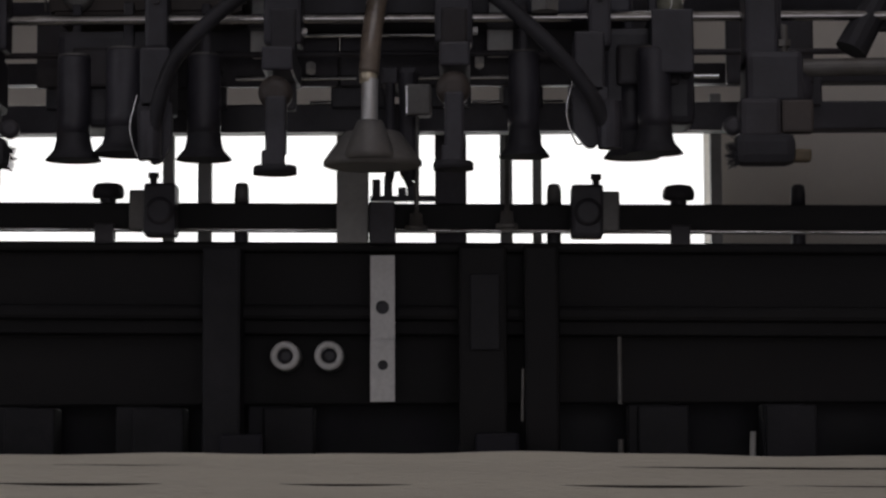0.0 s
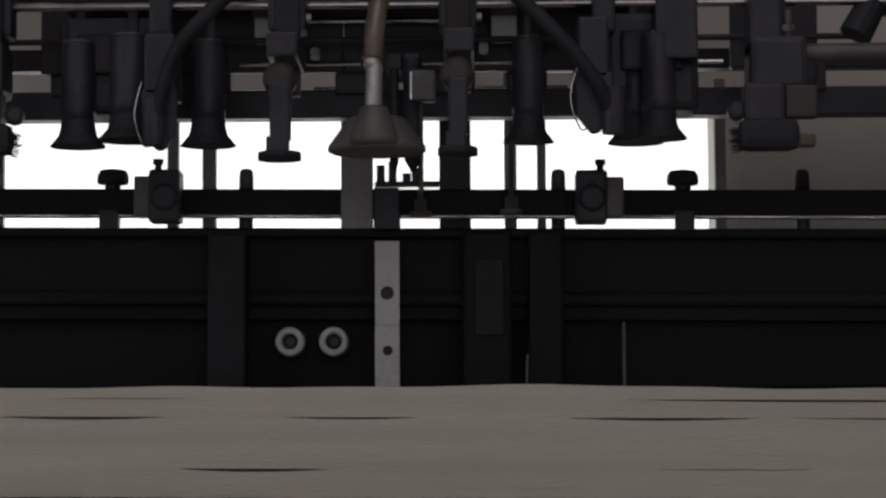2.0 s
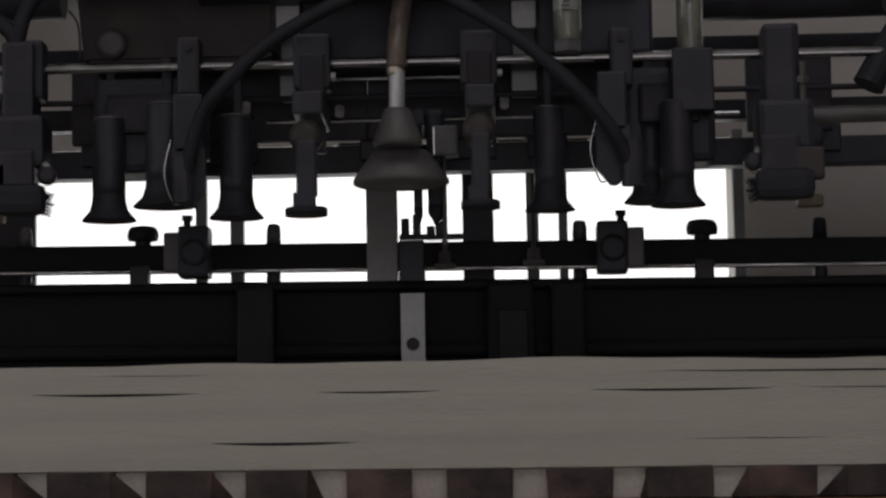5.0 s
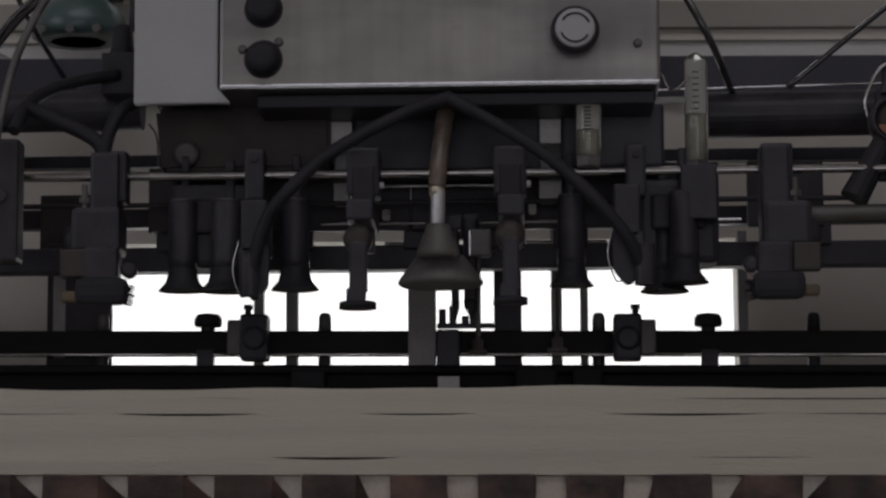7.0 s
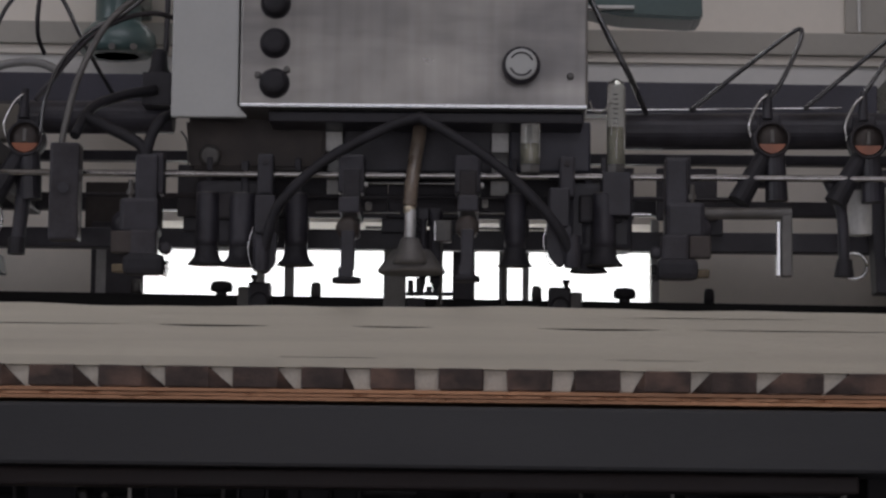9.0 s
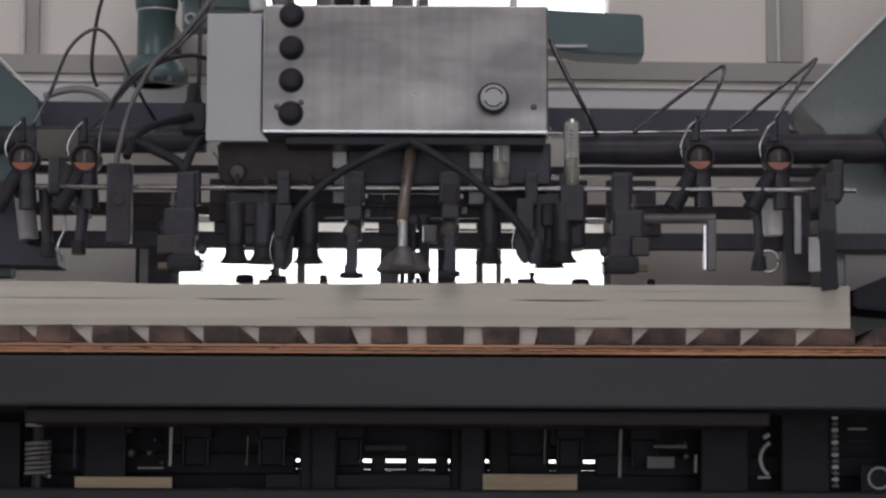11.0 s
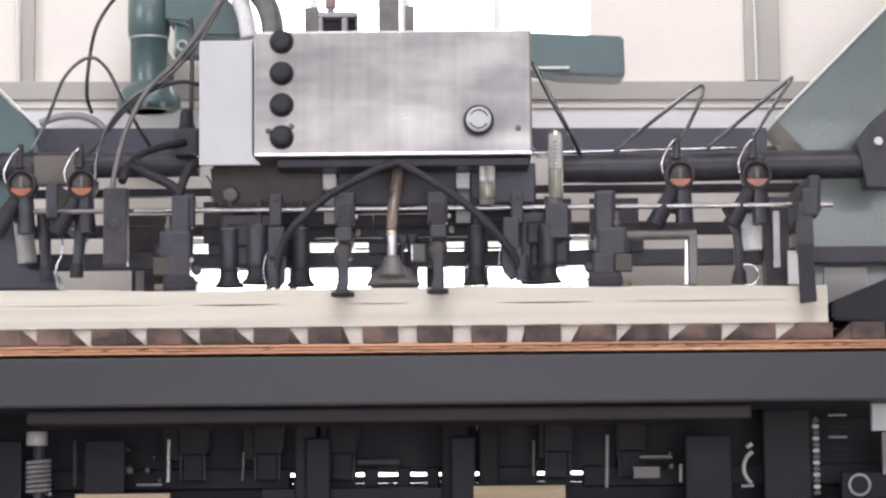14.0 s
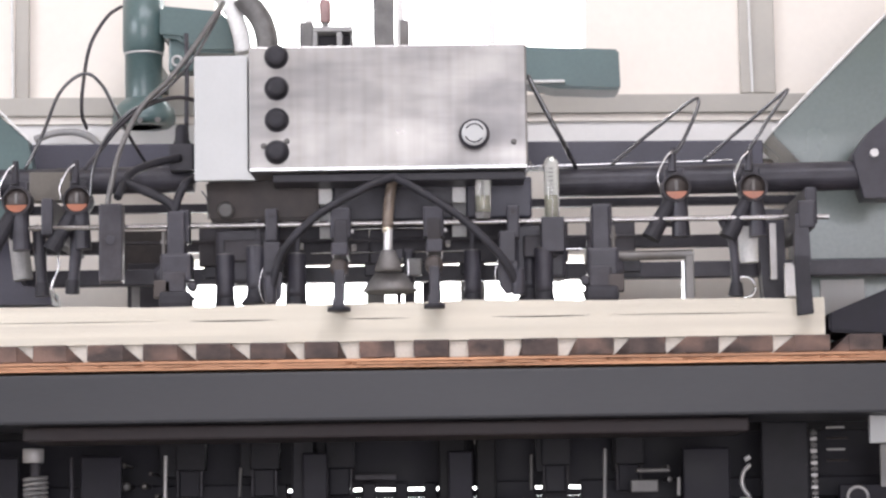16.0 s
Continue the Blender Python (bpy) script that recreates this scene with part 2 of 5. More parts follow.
def part(name, bm, material, parent=None, label=""):
    me = bpy.data.meshes.new(name)
    bm.to_mesh(me)
    bm.free()
    me.materials.append(material)
    ob = new(name, me)
    if parent is not None:
        ob.parent = parent
        ob.matrix_parent_inverse = parent.matrix_basis.inverted()
    return tagged(ob, label)


B = bmesh.new


def block(name, x0, x1, y0, y1, z0, z1, material, parent=None, label="", bev=0.0015):
    return part(name, bx(B(), x0, x1, y0, y1, z0, z1, bev), material, parent, label)


def thing(name, at, label, category, group="", kind=""):
    ob = new(name)
    ob.location = at
    ob.matrix_basis = Matrix.Translation(at)
    ob.empty_display_size = 0.02
    return tagged(ob, label, category, group, kind)


def structure(ob, label="", category=""):
    return tagged(ob, label, category, kind="structure")


# ---------------------------------------------------------------- hall
YW = 0.46
structure(block("floor", -3.2, 3.2, -5.2, 2.6, -0.1, 0.0, CONCRETE, bev=0), "bare grey concrete workshop floor", "floor")
# ceiling and walls round the camera are unseen, with openings added for the lamps
bm = B()
bx(bm, -3.2, -1.0, -5.2, -5.0, 0, 3.6, 0), bx(bm, 1.8, 3.2, -5.2, -5.0, 0, 3.6, 0), bx(bm, -1.0, 1.8, -5.2, -5.0, 2.5, 3.6, 0)
structure(part("wall_south", bm, WALL), "unseen cream wall with an added doorway opening", "wall")
structure(block("wall_east", 3.0, 3.2, -5.0, YW, 0, 3.6, WALL, bev=0), "plain cream workshop wall", "wall")
west = structure(block("wall_west", -3.2, -3.0, -5.0, -3.0, 0, 3.6, WALL, bev=0), "unseen cream wall with an added side window opening", "wall")
block("wall_west_rest", -3.2, -3.0, -1.0, YW, 0, 3.6, WALL, west, bev=0)
block("wall_below_window", -3.2, -3.0, -3.0, -1.0, 0, 1.2, WALL, west, bev=0)
block("wall_above_window", -3.2, -3.0, -3.0, -1.0, 2.8, 3.6, WALL, west, bev=0)
bm = B()
bx(bm, -3.2, 3.2, -5.2, -3.1, 3.6, 3.7, 0), bx(bm, -3.2, 3.2, -1.3, 0.8, 3.6, 3.7, 0)
bx(bm, -3.2, -1.4, -3.1, -1.3, 3.6, 3.7, 0), bx(bm, 1.8, 3.2, -3.1, -1.3, 3.6, 3.7, 0)
structure(part("ceiling", bm, WALL), "unseen cream ceiling with an added skylight opening", "ceiling")

WX0, WX1, WZ0, WZ1 = -0.4605, 0.2196, 0.806, 1.232
UX0, UX1, UZ0, UZ1 = -0.3457, 0.2219, 1.547, 2.15
north = structure(block("wall_north", -3.0, WX0, YW, YW + 0.12, 0, UZ0, WALL, bev=0), "cream wall panels with bright window openings", "wall")
block("wall_panel", WX1, 3.0, YW, YW + 0.12, 0, UZ0, WALL, north, bev=0)
block("wall_panel", WX0, WX1, YW, YW + 0.12, 0, WZ0, WALL, north, bev=0)
block("wall_panel", WX0, WX1, YW, YW + 0.12, WZ1, UZ0, WALL, north, bev=0)
block("wall_panel", -3.0, UX0, YW, YW + 0.12, UZ0, 3.6, WALL, north, bev=0)
block("wall_panel", UX1, 3.0, YW, YW + 0.12, UZ0, 3.6, WALL, north, bev=0)
block("wall_panel", UX0, UX1, YW, YW + 0.12, UZ1, 3.6, WALL, north, bev=0)
structure(block("backdrop", -3.0, 3.0, 2.3, 2.32, 0.0, 3.6, SKY, bev=0), "bright overcast daylight outside the windows", "sky")

win = thing("window_1", (UX0, YW, UZ0), "high window with thin grey mullions", "window", kind="structure")
for k in range(1, 4):
    xm = UX0 + (UX1 - UX0) * k / 4
    block("mullion", xm - 0.006, xm + 0.006, YW + 0.03, YW + 0.06, UZ0, UZ1, BAND, win)
block("window_sill", UX0, UX1, YW - 0.012, YW + 0.1, UZ0 - 0.012, UZ0, BAND, win)

trim = thing("trim", (0, YW, 1.5), "grey-beige wall rail over a white painted band", "wall trim", kind="structure")
block("rail", -2.9, 2.9, YW - 0.03, YW - 0.001, 1.4465, 1.4746, RAIL, trim)
block("rail_lip", -2.9, 2.9, YW - 0.022, YW - 0.001, 1.4348, 1.4465, WALL, trim)
block("band", -2.9, 2.9, YW - 0.016, YW - 0.001, 1.3769, 1.4348, BAND, trim)
for x0, x1, xw in ((0.4566, 0.5094, 0.4704), (-0.6496, -0.6288, -0.6548)):
    block("wall_pilaster", x0, x1, YW - 0.012, YW - 0.001, 1.4746, 3.5, RAIL, trim, "grey panel joint")
    part("wire", cyl(B(), (xw + 0.003, YW - 0.016, 1.4746), (xw - 0.030, YW - 0.016, 3.4), 0.0022, n=8), WHITE, trim)

# ---------------------------------------------------------------- feeder frame behind the pile
frame_thing = thing("feeder_frame", (0, 0.3, 0.0), "black painted feeder machine frame with crossbars", "machine frame")
FX0, FX1 = -0.95, 0.95
block("crossbeam", FX0, FX1, 0.262, 0.29, 1.0975, 1.1190, DEEP_BLACK, frame_thing)
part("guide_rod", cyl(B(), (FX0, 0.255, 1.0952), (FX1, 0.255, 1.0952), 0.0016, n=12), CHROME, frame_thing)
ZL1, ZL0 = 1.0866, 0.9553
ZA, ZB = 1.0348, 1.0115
block("front_plate", FX0, FX1, 0.275, 0.30, ZB, ZL1, DEEP_BLACK, frame_thing)
block("lower_plate", FX0, FX1, 0.3005, 0.32, ZL0, ZB + 0.012, DEEP_BLACK, frame_thing)
block("ledge", FX0, FX1, 0.262, 0.285, ZA - 0.012, ZA, DEEP_BLACK, frame_thing, bev=0.004)
block("top_lip", FX0, FX1, 0.258, 0.282, ZL1 - 0.008, ZL1, DEEP_BLACK, frame_thing, bev=0.003)
for xa, xb, paint in ((-0.2198, -0.1885, DULL), (-0.0118, 0.0277, DEEP_BLACK), (0.0414, 0.0699, DEEP_BLACK)):
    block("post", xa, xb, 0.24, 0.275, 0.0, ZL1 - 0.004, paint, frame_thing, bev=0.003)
block("post_slot", -0.0023, 0.0216, 0.236, 0.2395, 0.9968, 1.0588, DULL, frame_thing)
for x0, x1 in ((-0.2979, -0.2635), (-0.1873, -0.1496), (0.1285, 0.1650), (0.2400, 0.2751), (-0.4135, -0.3757)):
    block("stub_block", x0, x1, 0.30, 0.33, 0.90, ZL0 - 0.001, DULL, frame_thing)
part("thin_rod", cyl(B(), (0.119, 0.250, 0.953), (0.119, 0.250, 1.008), 0.0017, n=10), GREY, frame_thing)
part("thin_rod", cyl(B(), (0.039, 0.225, 0.939), (0.040, 0.225, 0.981), 0.0012, n=10), GREY, frame_thing)
# back plates behind the outer brush holder
block("back_plate", -0.4684, -0.3968, 0.298, 0.305, 1.1803, 1.2581, WORN, frame_thing)
block("back_plate", -0.4412, -0.4215, 0.294, 0.300, 1.0989, 1.1985, WORN, frame_thing)
block("back_plate", -0.4581, -0.3958, 0.286, 0.293, 1.09, 1.2094, DARK, frame_thing)
block("pale_bracket", -0.4523, -0.4400, 0.285, 0.293, 1.0989, 1.1836, PALE, frame_thing)
# upper crossbars
block("upper_crossbar", FX0, FX1, 0.170, 0.195, 1.1662, 1.1885, BLACK, frame_thing)
block("middle_crossbar", 0.0213, FX1, 0.30, 0.32, 1.2237, 1.2410, DARK, frame_thing)
block("middle_crossbar", FX0, -0.1024, 0.30, 0.32, 1.2257, 1.2440, DARK, frame_thing)
block("upper_channel", FX0, FX1, 0.31, 0.33, 1.2864, 1.2984, BLACK, frame_thing)
for zr in (1.2513, 1.2379):
    part("slim_rod", cyl(B(), (-0.1408, 0.14, zr), (-0.0152, 0.14, zr), 0.0022, n=12), CHROME, frame_thing)
carriage = thing("sucker_carriage", (0, 0.21, 1.2), "black carriage lugs that dip with the suckers", "carriage")
for x0, x1 in ((-0.3352, -0.1928), (-0.1107, -0.0616), (-0.0516, -0.0006), (0.0240, 0.0558), (0.0758, 0.1612), (0.2111, 0.2746)):
    block("lug", x0, x1, 0.1605, 0.1690, 1.1840, 1.2060, BLACK, carriage)
for x0, x1 in ((-0.341, -0.104), (-0.103, 0.1735), (0.199, 0.267)):
    block("centre_plate", x0, x1, 0.150, 0.160, 1.1995, 1.2585, DARK, carriage)
# short chrome rods stand in for bright slits between the crossbars
for xa, xb in ((-0.1315, -0.1066), (-0.0001, 0.0247), (0.0564, 0.0745)):
    part("bright_bar", cyl(B(), (xa, 0.225, 1.1972), (xb, 0.225, 1.1972), 0.0018, n=10), CHROME, frame_thing)
block("navy_beam", -0.95, 0.452, 0.19, 0.225, 1.3275, 1.366, NAVY, frame_thing, "navy painted box beam")
part("beam_wire", cyl(B(), (0.118, 0.118, 1.3179), (0.402, 0.118, 1.3229), 0.0011, n=8), CHROME, frame_thing)
part("round_tube", cyl(B(), (0.158, 0.13, 1.2964), (0.68, 0.13, 1.3014), 0.0205, n=28), BLACK, frame_thing, "black round cross tube")
part("round_tube", cyl(B(), (-0.66, 0.15, 1.3105), (-0.3470, 0.15, 1.3120), 0.0188, n=28), BLACK, frame_thing, "black round cross tube")
for xa, xb, zz0 in ((-0.1844, -0.0901, 1.2057), (-0.0547, 0.0451, 1.2059), (0.1536, 0.1929, 1.2053)):
    part("slim_rod", cyl(B(), (xa, 0.15, zz0), (xb, 0.15, zz0), 0.002, n=12), CHROME, frame_thing)
# bright nuts added as small glints among the heads
for c in ((-0.150, 0.120, 1.209), (-0.124, 0.120, 1.209), (-0.015, 0.120, 1.213), (0.006, 0.120, 1.213), (0.088, 0.100, 1.183), (-0.196, 0.100, 1.210), (-0.022, 0.080, 1.248), (-0.153, 0.080, 1.244), (0.158, 0.100, 1.183)):
    part("bright_nut", cyl(B(), (c[0], c[1], c[2] - 0.003), (c[0], c[1] + 0.004, c[2] + 0.003), 0.004, n=6), STRAP, frame_thing)
    part("nut_stem", cyl(B(), c, (c[0], 0.205, c[2]), 0.002, n=6), DARK, frame_thing)
block("comb_plate", -0.0551, -0.0179, 0.17, 0.2, 1.2152, 1.2407, DARK, frame_thing)
for k in range(4):
    xk = -0.0510 + 0.0105 * k
    block("comb_tooth", xk, xk + 0.006, 0.163, 0.1705, 1.2178, 1.2353, BLACK, frame_thing, bev=0.001)
# slim uprights seen against the light
for x, w, y in ((-0.2676, 0.010, 0.40), (-0.2249, 0.0115, 0.30), (0.0284, 0.0105, 0.30), (0.0570, 0.008, 0.40), (0.2171, 0.010, 0.43), (-0.4351, 0.024, 0.43)):
    block("upright", x - w / 2, x + w / 2, y, y + 0.012, 1.03, 1.235, PALE, frame_thing)
block("centre_upright", -0.1108, -0.0848, 0.241, 0.252, 1.0850, 1.24, PALE, frame_thing)
block("upright_foot", -0.1060, -0.0890, 0.2525, 0.2615, 1.0990, 1.1150, DEEP_BLACK, frame_thing)
block("centre_upright", -0.0314, -0.0049, 0.295, 0.32, ZL1 - 0.01, 1.24, DARK, frame_thing)
bm = B()
for xx, hh in ((-0.0818, 0.017), (-0.0717, 0.02), (-0.0597, 0.010), (-0.0520, 0.014)):
    bx(bm, xx - 0.0035, xx + 0.0035, 0.33, 0.34, 1.1306, 1.1306 + hh, 0.001)
bx(bm, -0.0871, -0.0318, 0.33, 0.34, 1.1286, 1.1335, 0.001)
part("valve_comb", bm, NAVY, frame_thing)

# strap and ring bolts on the front plate
strap = thing("steel_strap", (-0.073, 0.235, 0.955), "bare steel bent strap with two round holes", "bracket")
XS0, XS1 = -0.0830, -0.0633


def strap_plate(z0, z1, y, hole, r):
    bm = B()
    n = 24
    cx, cz = hole
    o = []
    angles = [2 * math.pi * i / n for i in range(n)] + [math.atan2(zz_ - cz, xx_ - cx) % (2 * math.pi) for xx_ in (XS0, XS1) for zz_ in (z0, z1)]
    n += 4
    for a in sorted(angles):
        dx, dz = math.cos(a), math.sin(a)
        s = min(((XS1 if dx > 0 else XS0) - cx) / dx if abs(dx) > 1e-9 else 9, ((z1 if dz > 0 else z0) - cz) / dz if abs(dz) > 1e-9 else 9)
        o.append((cx + dx * s, cz + dz * s, cx + dx * r, cz + dz * r))
    for y0 in (y, y + 0.004):
        vs = [(bm.verts.new((a, y0, b)), bm.verts.new((c, y0, d))) for a, b, c, d in o]
        for i in range(n):
            p, q = vs[i], vs[(i + 1) % n]
            bm.faces.new((p[0], q[0], q[1], p[1]))
        if y0 == y:
            first = vs
    for i in range(n):
        for k in (0, 1):
            bm.faces.new((first[i][k], first[(i + 1) % n][k], vs[(i + 1) % n][k], vs[i][k]))
    bmesh.ops.recalc_face_normals(bm, faces=bm.faces)
    return bm


part("upper_leaf", strap_plate(1.0057, 1.0741, 0.237, (-0.0733, 1.0318), 0.0055), STRAP, strap)
part("lower_leaf", strap_plate(0.9554, 1.0036, 0.232, (-0.0728, 0.9849), 0.0041), STRAP, strap)
block("backing", XS0 + 0.001, XS1 - 0.001, 0.243, 0.274, 0.9582, 1.0727, BLACK, strap)
block("bend", XS0, XS1, 0.233, 0.240, 1.0033, 1.0061, STRAP, strap, bev=0.001)
block("strap_holder", -0.0840, -0.0630, 0.235, 0.275, 1.0836, 1.1178, BLACK, strap)
for c in ((-0.154, 0.262, 0.994), (-0.118, 0.262, 0.994)):
    rb = thing("ring_bolt", c, "pale steel ring washer round a dark bolt hole", "bolt", "ring bolts")
    ro, ri = 0.0120, 0.0065
    part("washer", lathe(B(), [(ri, 0.004), (ri, -0.003), (ri + 0.001, -0.004), (ro - 0.001, -0.004), (ro, -0.003), (ro, 0.042)], c, 32, "Y"), STRAP, rb)
    part("bolt_head", lathe(B(), [(ri - 0.0004, 0.004), (ri - 0.0004, 0.0015), (ri * 0.4, 0.0015)], c, 24, "Y"), BLACK, rb)

# knobs, pins and clamps standing on the crossbeam
ZBM = 1.1190


def mushroom(x):
    ob = thing("clamp_knob", (x, 0.275, ZBM), "black mushroom clamp knob on the crossbeam", "knob", "crossbeam knobs")
    part("stem", cyl(B(), (x, 0.275, ZBM - 0.03), (x, 0.275, ZBM + 0.006), 0.0068, n=20), BLACK, ob)
    part("cap", lathe(B(), [(0.006, 0.0), (0.0125, 0.001), (0.0135, 0.004), (0.013, 0.009), (0.0105, 0.0125), (0.005, 0.0135)], (x, 0.275, ZBM + 0.004), 12), RUBBER, ob)
    block("collar", x - 0.008, x + 0.008, 0.252, 0.262, ZBM - 0.035, ZBM - 0.018, DARK, ob)


def pin(x, dark):
    ob = thing("stop_pin", (x, 0.275, ZBM), "round stop pin on the crossbeam", "pin", "crossbeam pins")
    part("shank", cyl(B(), (x, 0.275, ZBM - 0.034), (x, 0.275, ZBM), 0.006, n=18), BLACK, ob)
    part("cap", lathe(B(), [(0.0062, 0), (0.006, 0.012), (0.0052, 0.0165), (0.003, 0.018)], (x, 0.275, ZBM), 18), RUBBER if dark else GREY, ob)


def gripper(x, s):
    ob = thing("sheet_clamp", (x, 0.25, ZBM), "dark cast clamp block with a thumb screw", "clamp", "crossbeam clamps")
    z = ZBM
    part("body", lathe(B(), [(0.008, -0.006), (0.0115, -0.004), (0.0115, 0.012), (0.010, 0.016)], (x, 0.235, z - 0.010), 20, "Y"), BLACK, ob)
    block("jaw", x - 0.0135, x + 0.0125, 0.232, 0.262, z - 0.030, z + 0.013, BLACK, ob, bev=0.003)
    block("side_block", min(x + s * 0.010, x + s * 0.026), max(x + s * 0.010, x + s * 0.026), 0.238, 0.262, z - 0.025, z + 0.008, GREY, ob, bev=0.002)
    part("thumb_screw", cyl(cyl(B(), (x + s * 0.007, 0.245, z + 0.01), (x + s * 0.007, 0.245, z + 0.020), 0.003, n=12), (x + s * 0.007, 0.245, z + 0.018), (x + s * 0.007, 0.245, z + 0.0225), 0.0045, n=12), DARK, ob)


mushroom(-0.3022), mushroom(0.1702)
for x, d in ((-0.1913, 0), (0.0673, 0), (0.2689, 1), (-0.4021, 0)):
    pin(x, d)
gripper(-0.2539, -1), gripper(0.0936, 1)
for c in ((-0.046, 0.240, 1.098), (0.028, 0.240, 1.100)):
    jet = thing("air_nozzle", c, "small bare steel air nozzle on the crossbeam", "nozzle", "air nozzles")
    part("nozzle_body", lathe(B(), [(0.009, -0.004), (0.009, 0.0), (0.0055, 0.001), (0.005, 0.010), (0.002, 0.011), (0.0018, 0.075)], c, 16), GREY, jet)

# the front beam with what stands on it, the navy beam and the wall rail hang half a degree lower at one end
lean = Matrix.Translation((-0.03, 0, 1.1)) @ pose(0, 0, 0, 0, 0.5, 0) @ Matrix.Translation((0.03, 0, -1.1))
for ob in list(scene.objects):
    top = ob.parent.name.split(".")[0] if ob.parent else ""
    if ob.type == "MESH" and (top in ("clamp_knob", "stop_pin", "sheet_clamp", "air_nozzle") or ob.name in ("crossbeam", "guide_rod", "front_plate", "top_lip", "ledge", "navy_beam", "rail", "rail_lip", "band")):
        ob.data.transform(lean)

# ---------------------------------------------------------------- chrome shaft and suction feeders
shaft = thing("drive_shaft", (0, 0.04, 1.232), "polished steel shaft carrying the sucker heads", "shaft")
ZSH, YSH = 1.2325, 0.04
part("rod", cyl(B(), (-0.56, YSH, ZSH), (0.521, YSH, ZSH), 0.0038, n=20), STEEL, shaft)
part("rear_rod", cyl(B(), (-0.50, 0.12, ZSH - 0.013), (0.30, 0.12, ZSH - 0.013), 0.0024, n=14), DARK, shaft)

for xe in (-0.535, 0.497):
    block("bearing_arm", xe - 0.008, xe + 0.008, 0.034, 0.335, ZSH - 0.010, ZSH + 0.04, BLACK, shaft, bev=0.003)


def bell(x, y, zb, w, h, name_mat, top):
    """A bell shaped sucker: skirt, barrel and guide."""
    ob = thing("bell_sucker", (x, y, zb), "black bell-shaped rubber sucker on a barrel", "suction cup", "bell suckers")
    r = w / 2
    part("skirt", lathe(B(), [(r, 0.0), (r * 0.98, 0.0012), (r * 0.86, 0.004), (r * 0.7, 0.008), (r * 0.62, 0.015), (r * 0.6, 0.02), (r * 0.5, 0.022)], (x, y, zb), 28), RUBBER, ob)
    part("barrel", lathe(B(), [(r * 0.6, 0.018), (r * 0.62, 0.03), (r * 0.6, 0.031), (r * 0.6, h - 0.002), (r * 0.57, h)], (x, y, zb), 22), name_mat, ob)
    part("collar_ring", lathe(B(), [(r * 0.3, h), (r * 0.55, h), (r * 0.55, h + 0.0015), (r * 0.3, h + 0.0015)], (x, y, zb), 22), GREY, ob)
    block("guide_rail", x - r * 0.16, x + r * 0.16, y + r * 0.5, y + r * 0.5 + 0.008, zb + 0.03, top + 0.03, BLACK, ob)
    return ob


ZB_ = 1.1301
bells = [
    bell(-0.2969, 0.06, ZB_, 0.0417, 0.078, BLACK, ZSH - 0.012),
    bell(-0.2568, 0.05, ZB_ + 0.003, 0.0489, 0.078, BLACK, ZSH - 0.012),
    bell(-0.1996, 0.06, ZB_, 0.0417, 0.078, BLACK, ZSH - 0.012),
    bell(0.0387, 0.06, ZB_ + 0.001, 0.0383, 0.078, BLACK, ZSH - 0.012),
    bell(0.1194, 0.078, ZB_ + 0.002, 0.0423, 0.078, BLACK, ZSH - 0.012),
    bell(0.1350, 0.046, ZB_ + 0.001, 0.0415, 0.078, BLACK, ZSH - 0.012),
]
# heads on the shaft over each pair
for x0, x1 in ((-0.3111, -0.2337), (0.0963, 0.1668)):
    hd = thing("sucker_casting", ((x0 + x1) / 2, 0.1, 1.22), "black sucker head casting behind the drive shaft", "sucker head", "sucker heads")
    block("casting", x0, x1, 0.068, 0.125, 1.1566, 1.2302, BLACK, hd, bev=0.006)
    block("cover", x0 + 0.012, x1 - 0.012, 0.060, 0.072, 1.1855, 1.2159, DARK, hd, bev=0.003)
    for xx in (x0 + 0.008, x1 - 0.008):
        part("screw", cyl(B(), (xx, 0.08, 1.2224), (xx, 0.09, 1.2224), 0.003, n=10), GREY, hd)


def foot(x, zb, w, y):
    ob = thing("presser_foot", (x, y, zb), "dark presser foot with a flat sole hanging from the shaft", "presser foot", "presser feet")
    part("sole", lathe(B(), [(w / 2, 0.0), (w / 2, 0.005), (w / 2 - 0.001, 0.006), (w * 0.22, 0.007)], (x, y, zb), 22), RUBBER, ob)
    block("ankle", x - w * 0.3, x + w * 0.22, y - 0.006, y + 0.006, zb + 0.005, zb + 0.017, BLACK, ob)
    block("leg", x - w * 0.22, x + w * 0.26, y - 0.006, y + 0.007, zb + 0.014, zb + 0.055, BLACK, ob, bev=0.002)
    part("swivel", lathe(B(), [(0.004, -0.006), (0.012, -0.005), (0.012, 0.006), (0.004, 0.007)], (x, y + 0.004, zb + 0.058), 24, "Y"), WORN, ob)
    block("arm", x - 0.010, x + 0.012, y + 0.004, YSH + 0.012, zb + 0.075, zb + 0.092, BLACK, ob, bev=0.002)
    block("hanger", x - 0.009, x + 0.010, YSH - 0.022, YSH - 0.010, zb + 0.055, ZSH + 0.004, DARK, ob, bev=0.002)
    block("shaft_block", x - 0.014, x + 0.014, YSH - 0.020, YSH + 0.014, ZSH - 0.022, ZSH + 0.02, BLACK, ob, bev=0.003)
    # bright screws and clamp bolt, added to give the foot small glints
    for dz in (0.062, 0.072):
        part("screw", cyl(B(), (x + 0.003, YSH - 0.0235, zb + dz), (x + 0.003, YSH - 0.021, zb + dz), 0.0022, n=8), STRAP, ob)
    part("clamp_bolt", cyl(B(), (x + 0.0135, YSH - 0.012, ZSH - 0.012), (x + 0.0175, YSH - 0.012, ZSH - 0.012), 0.003, n=6), STRAP, ob)
    return ob


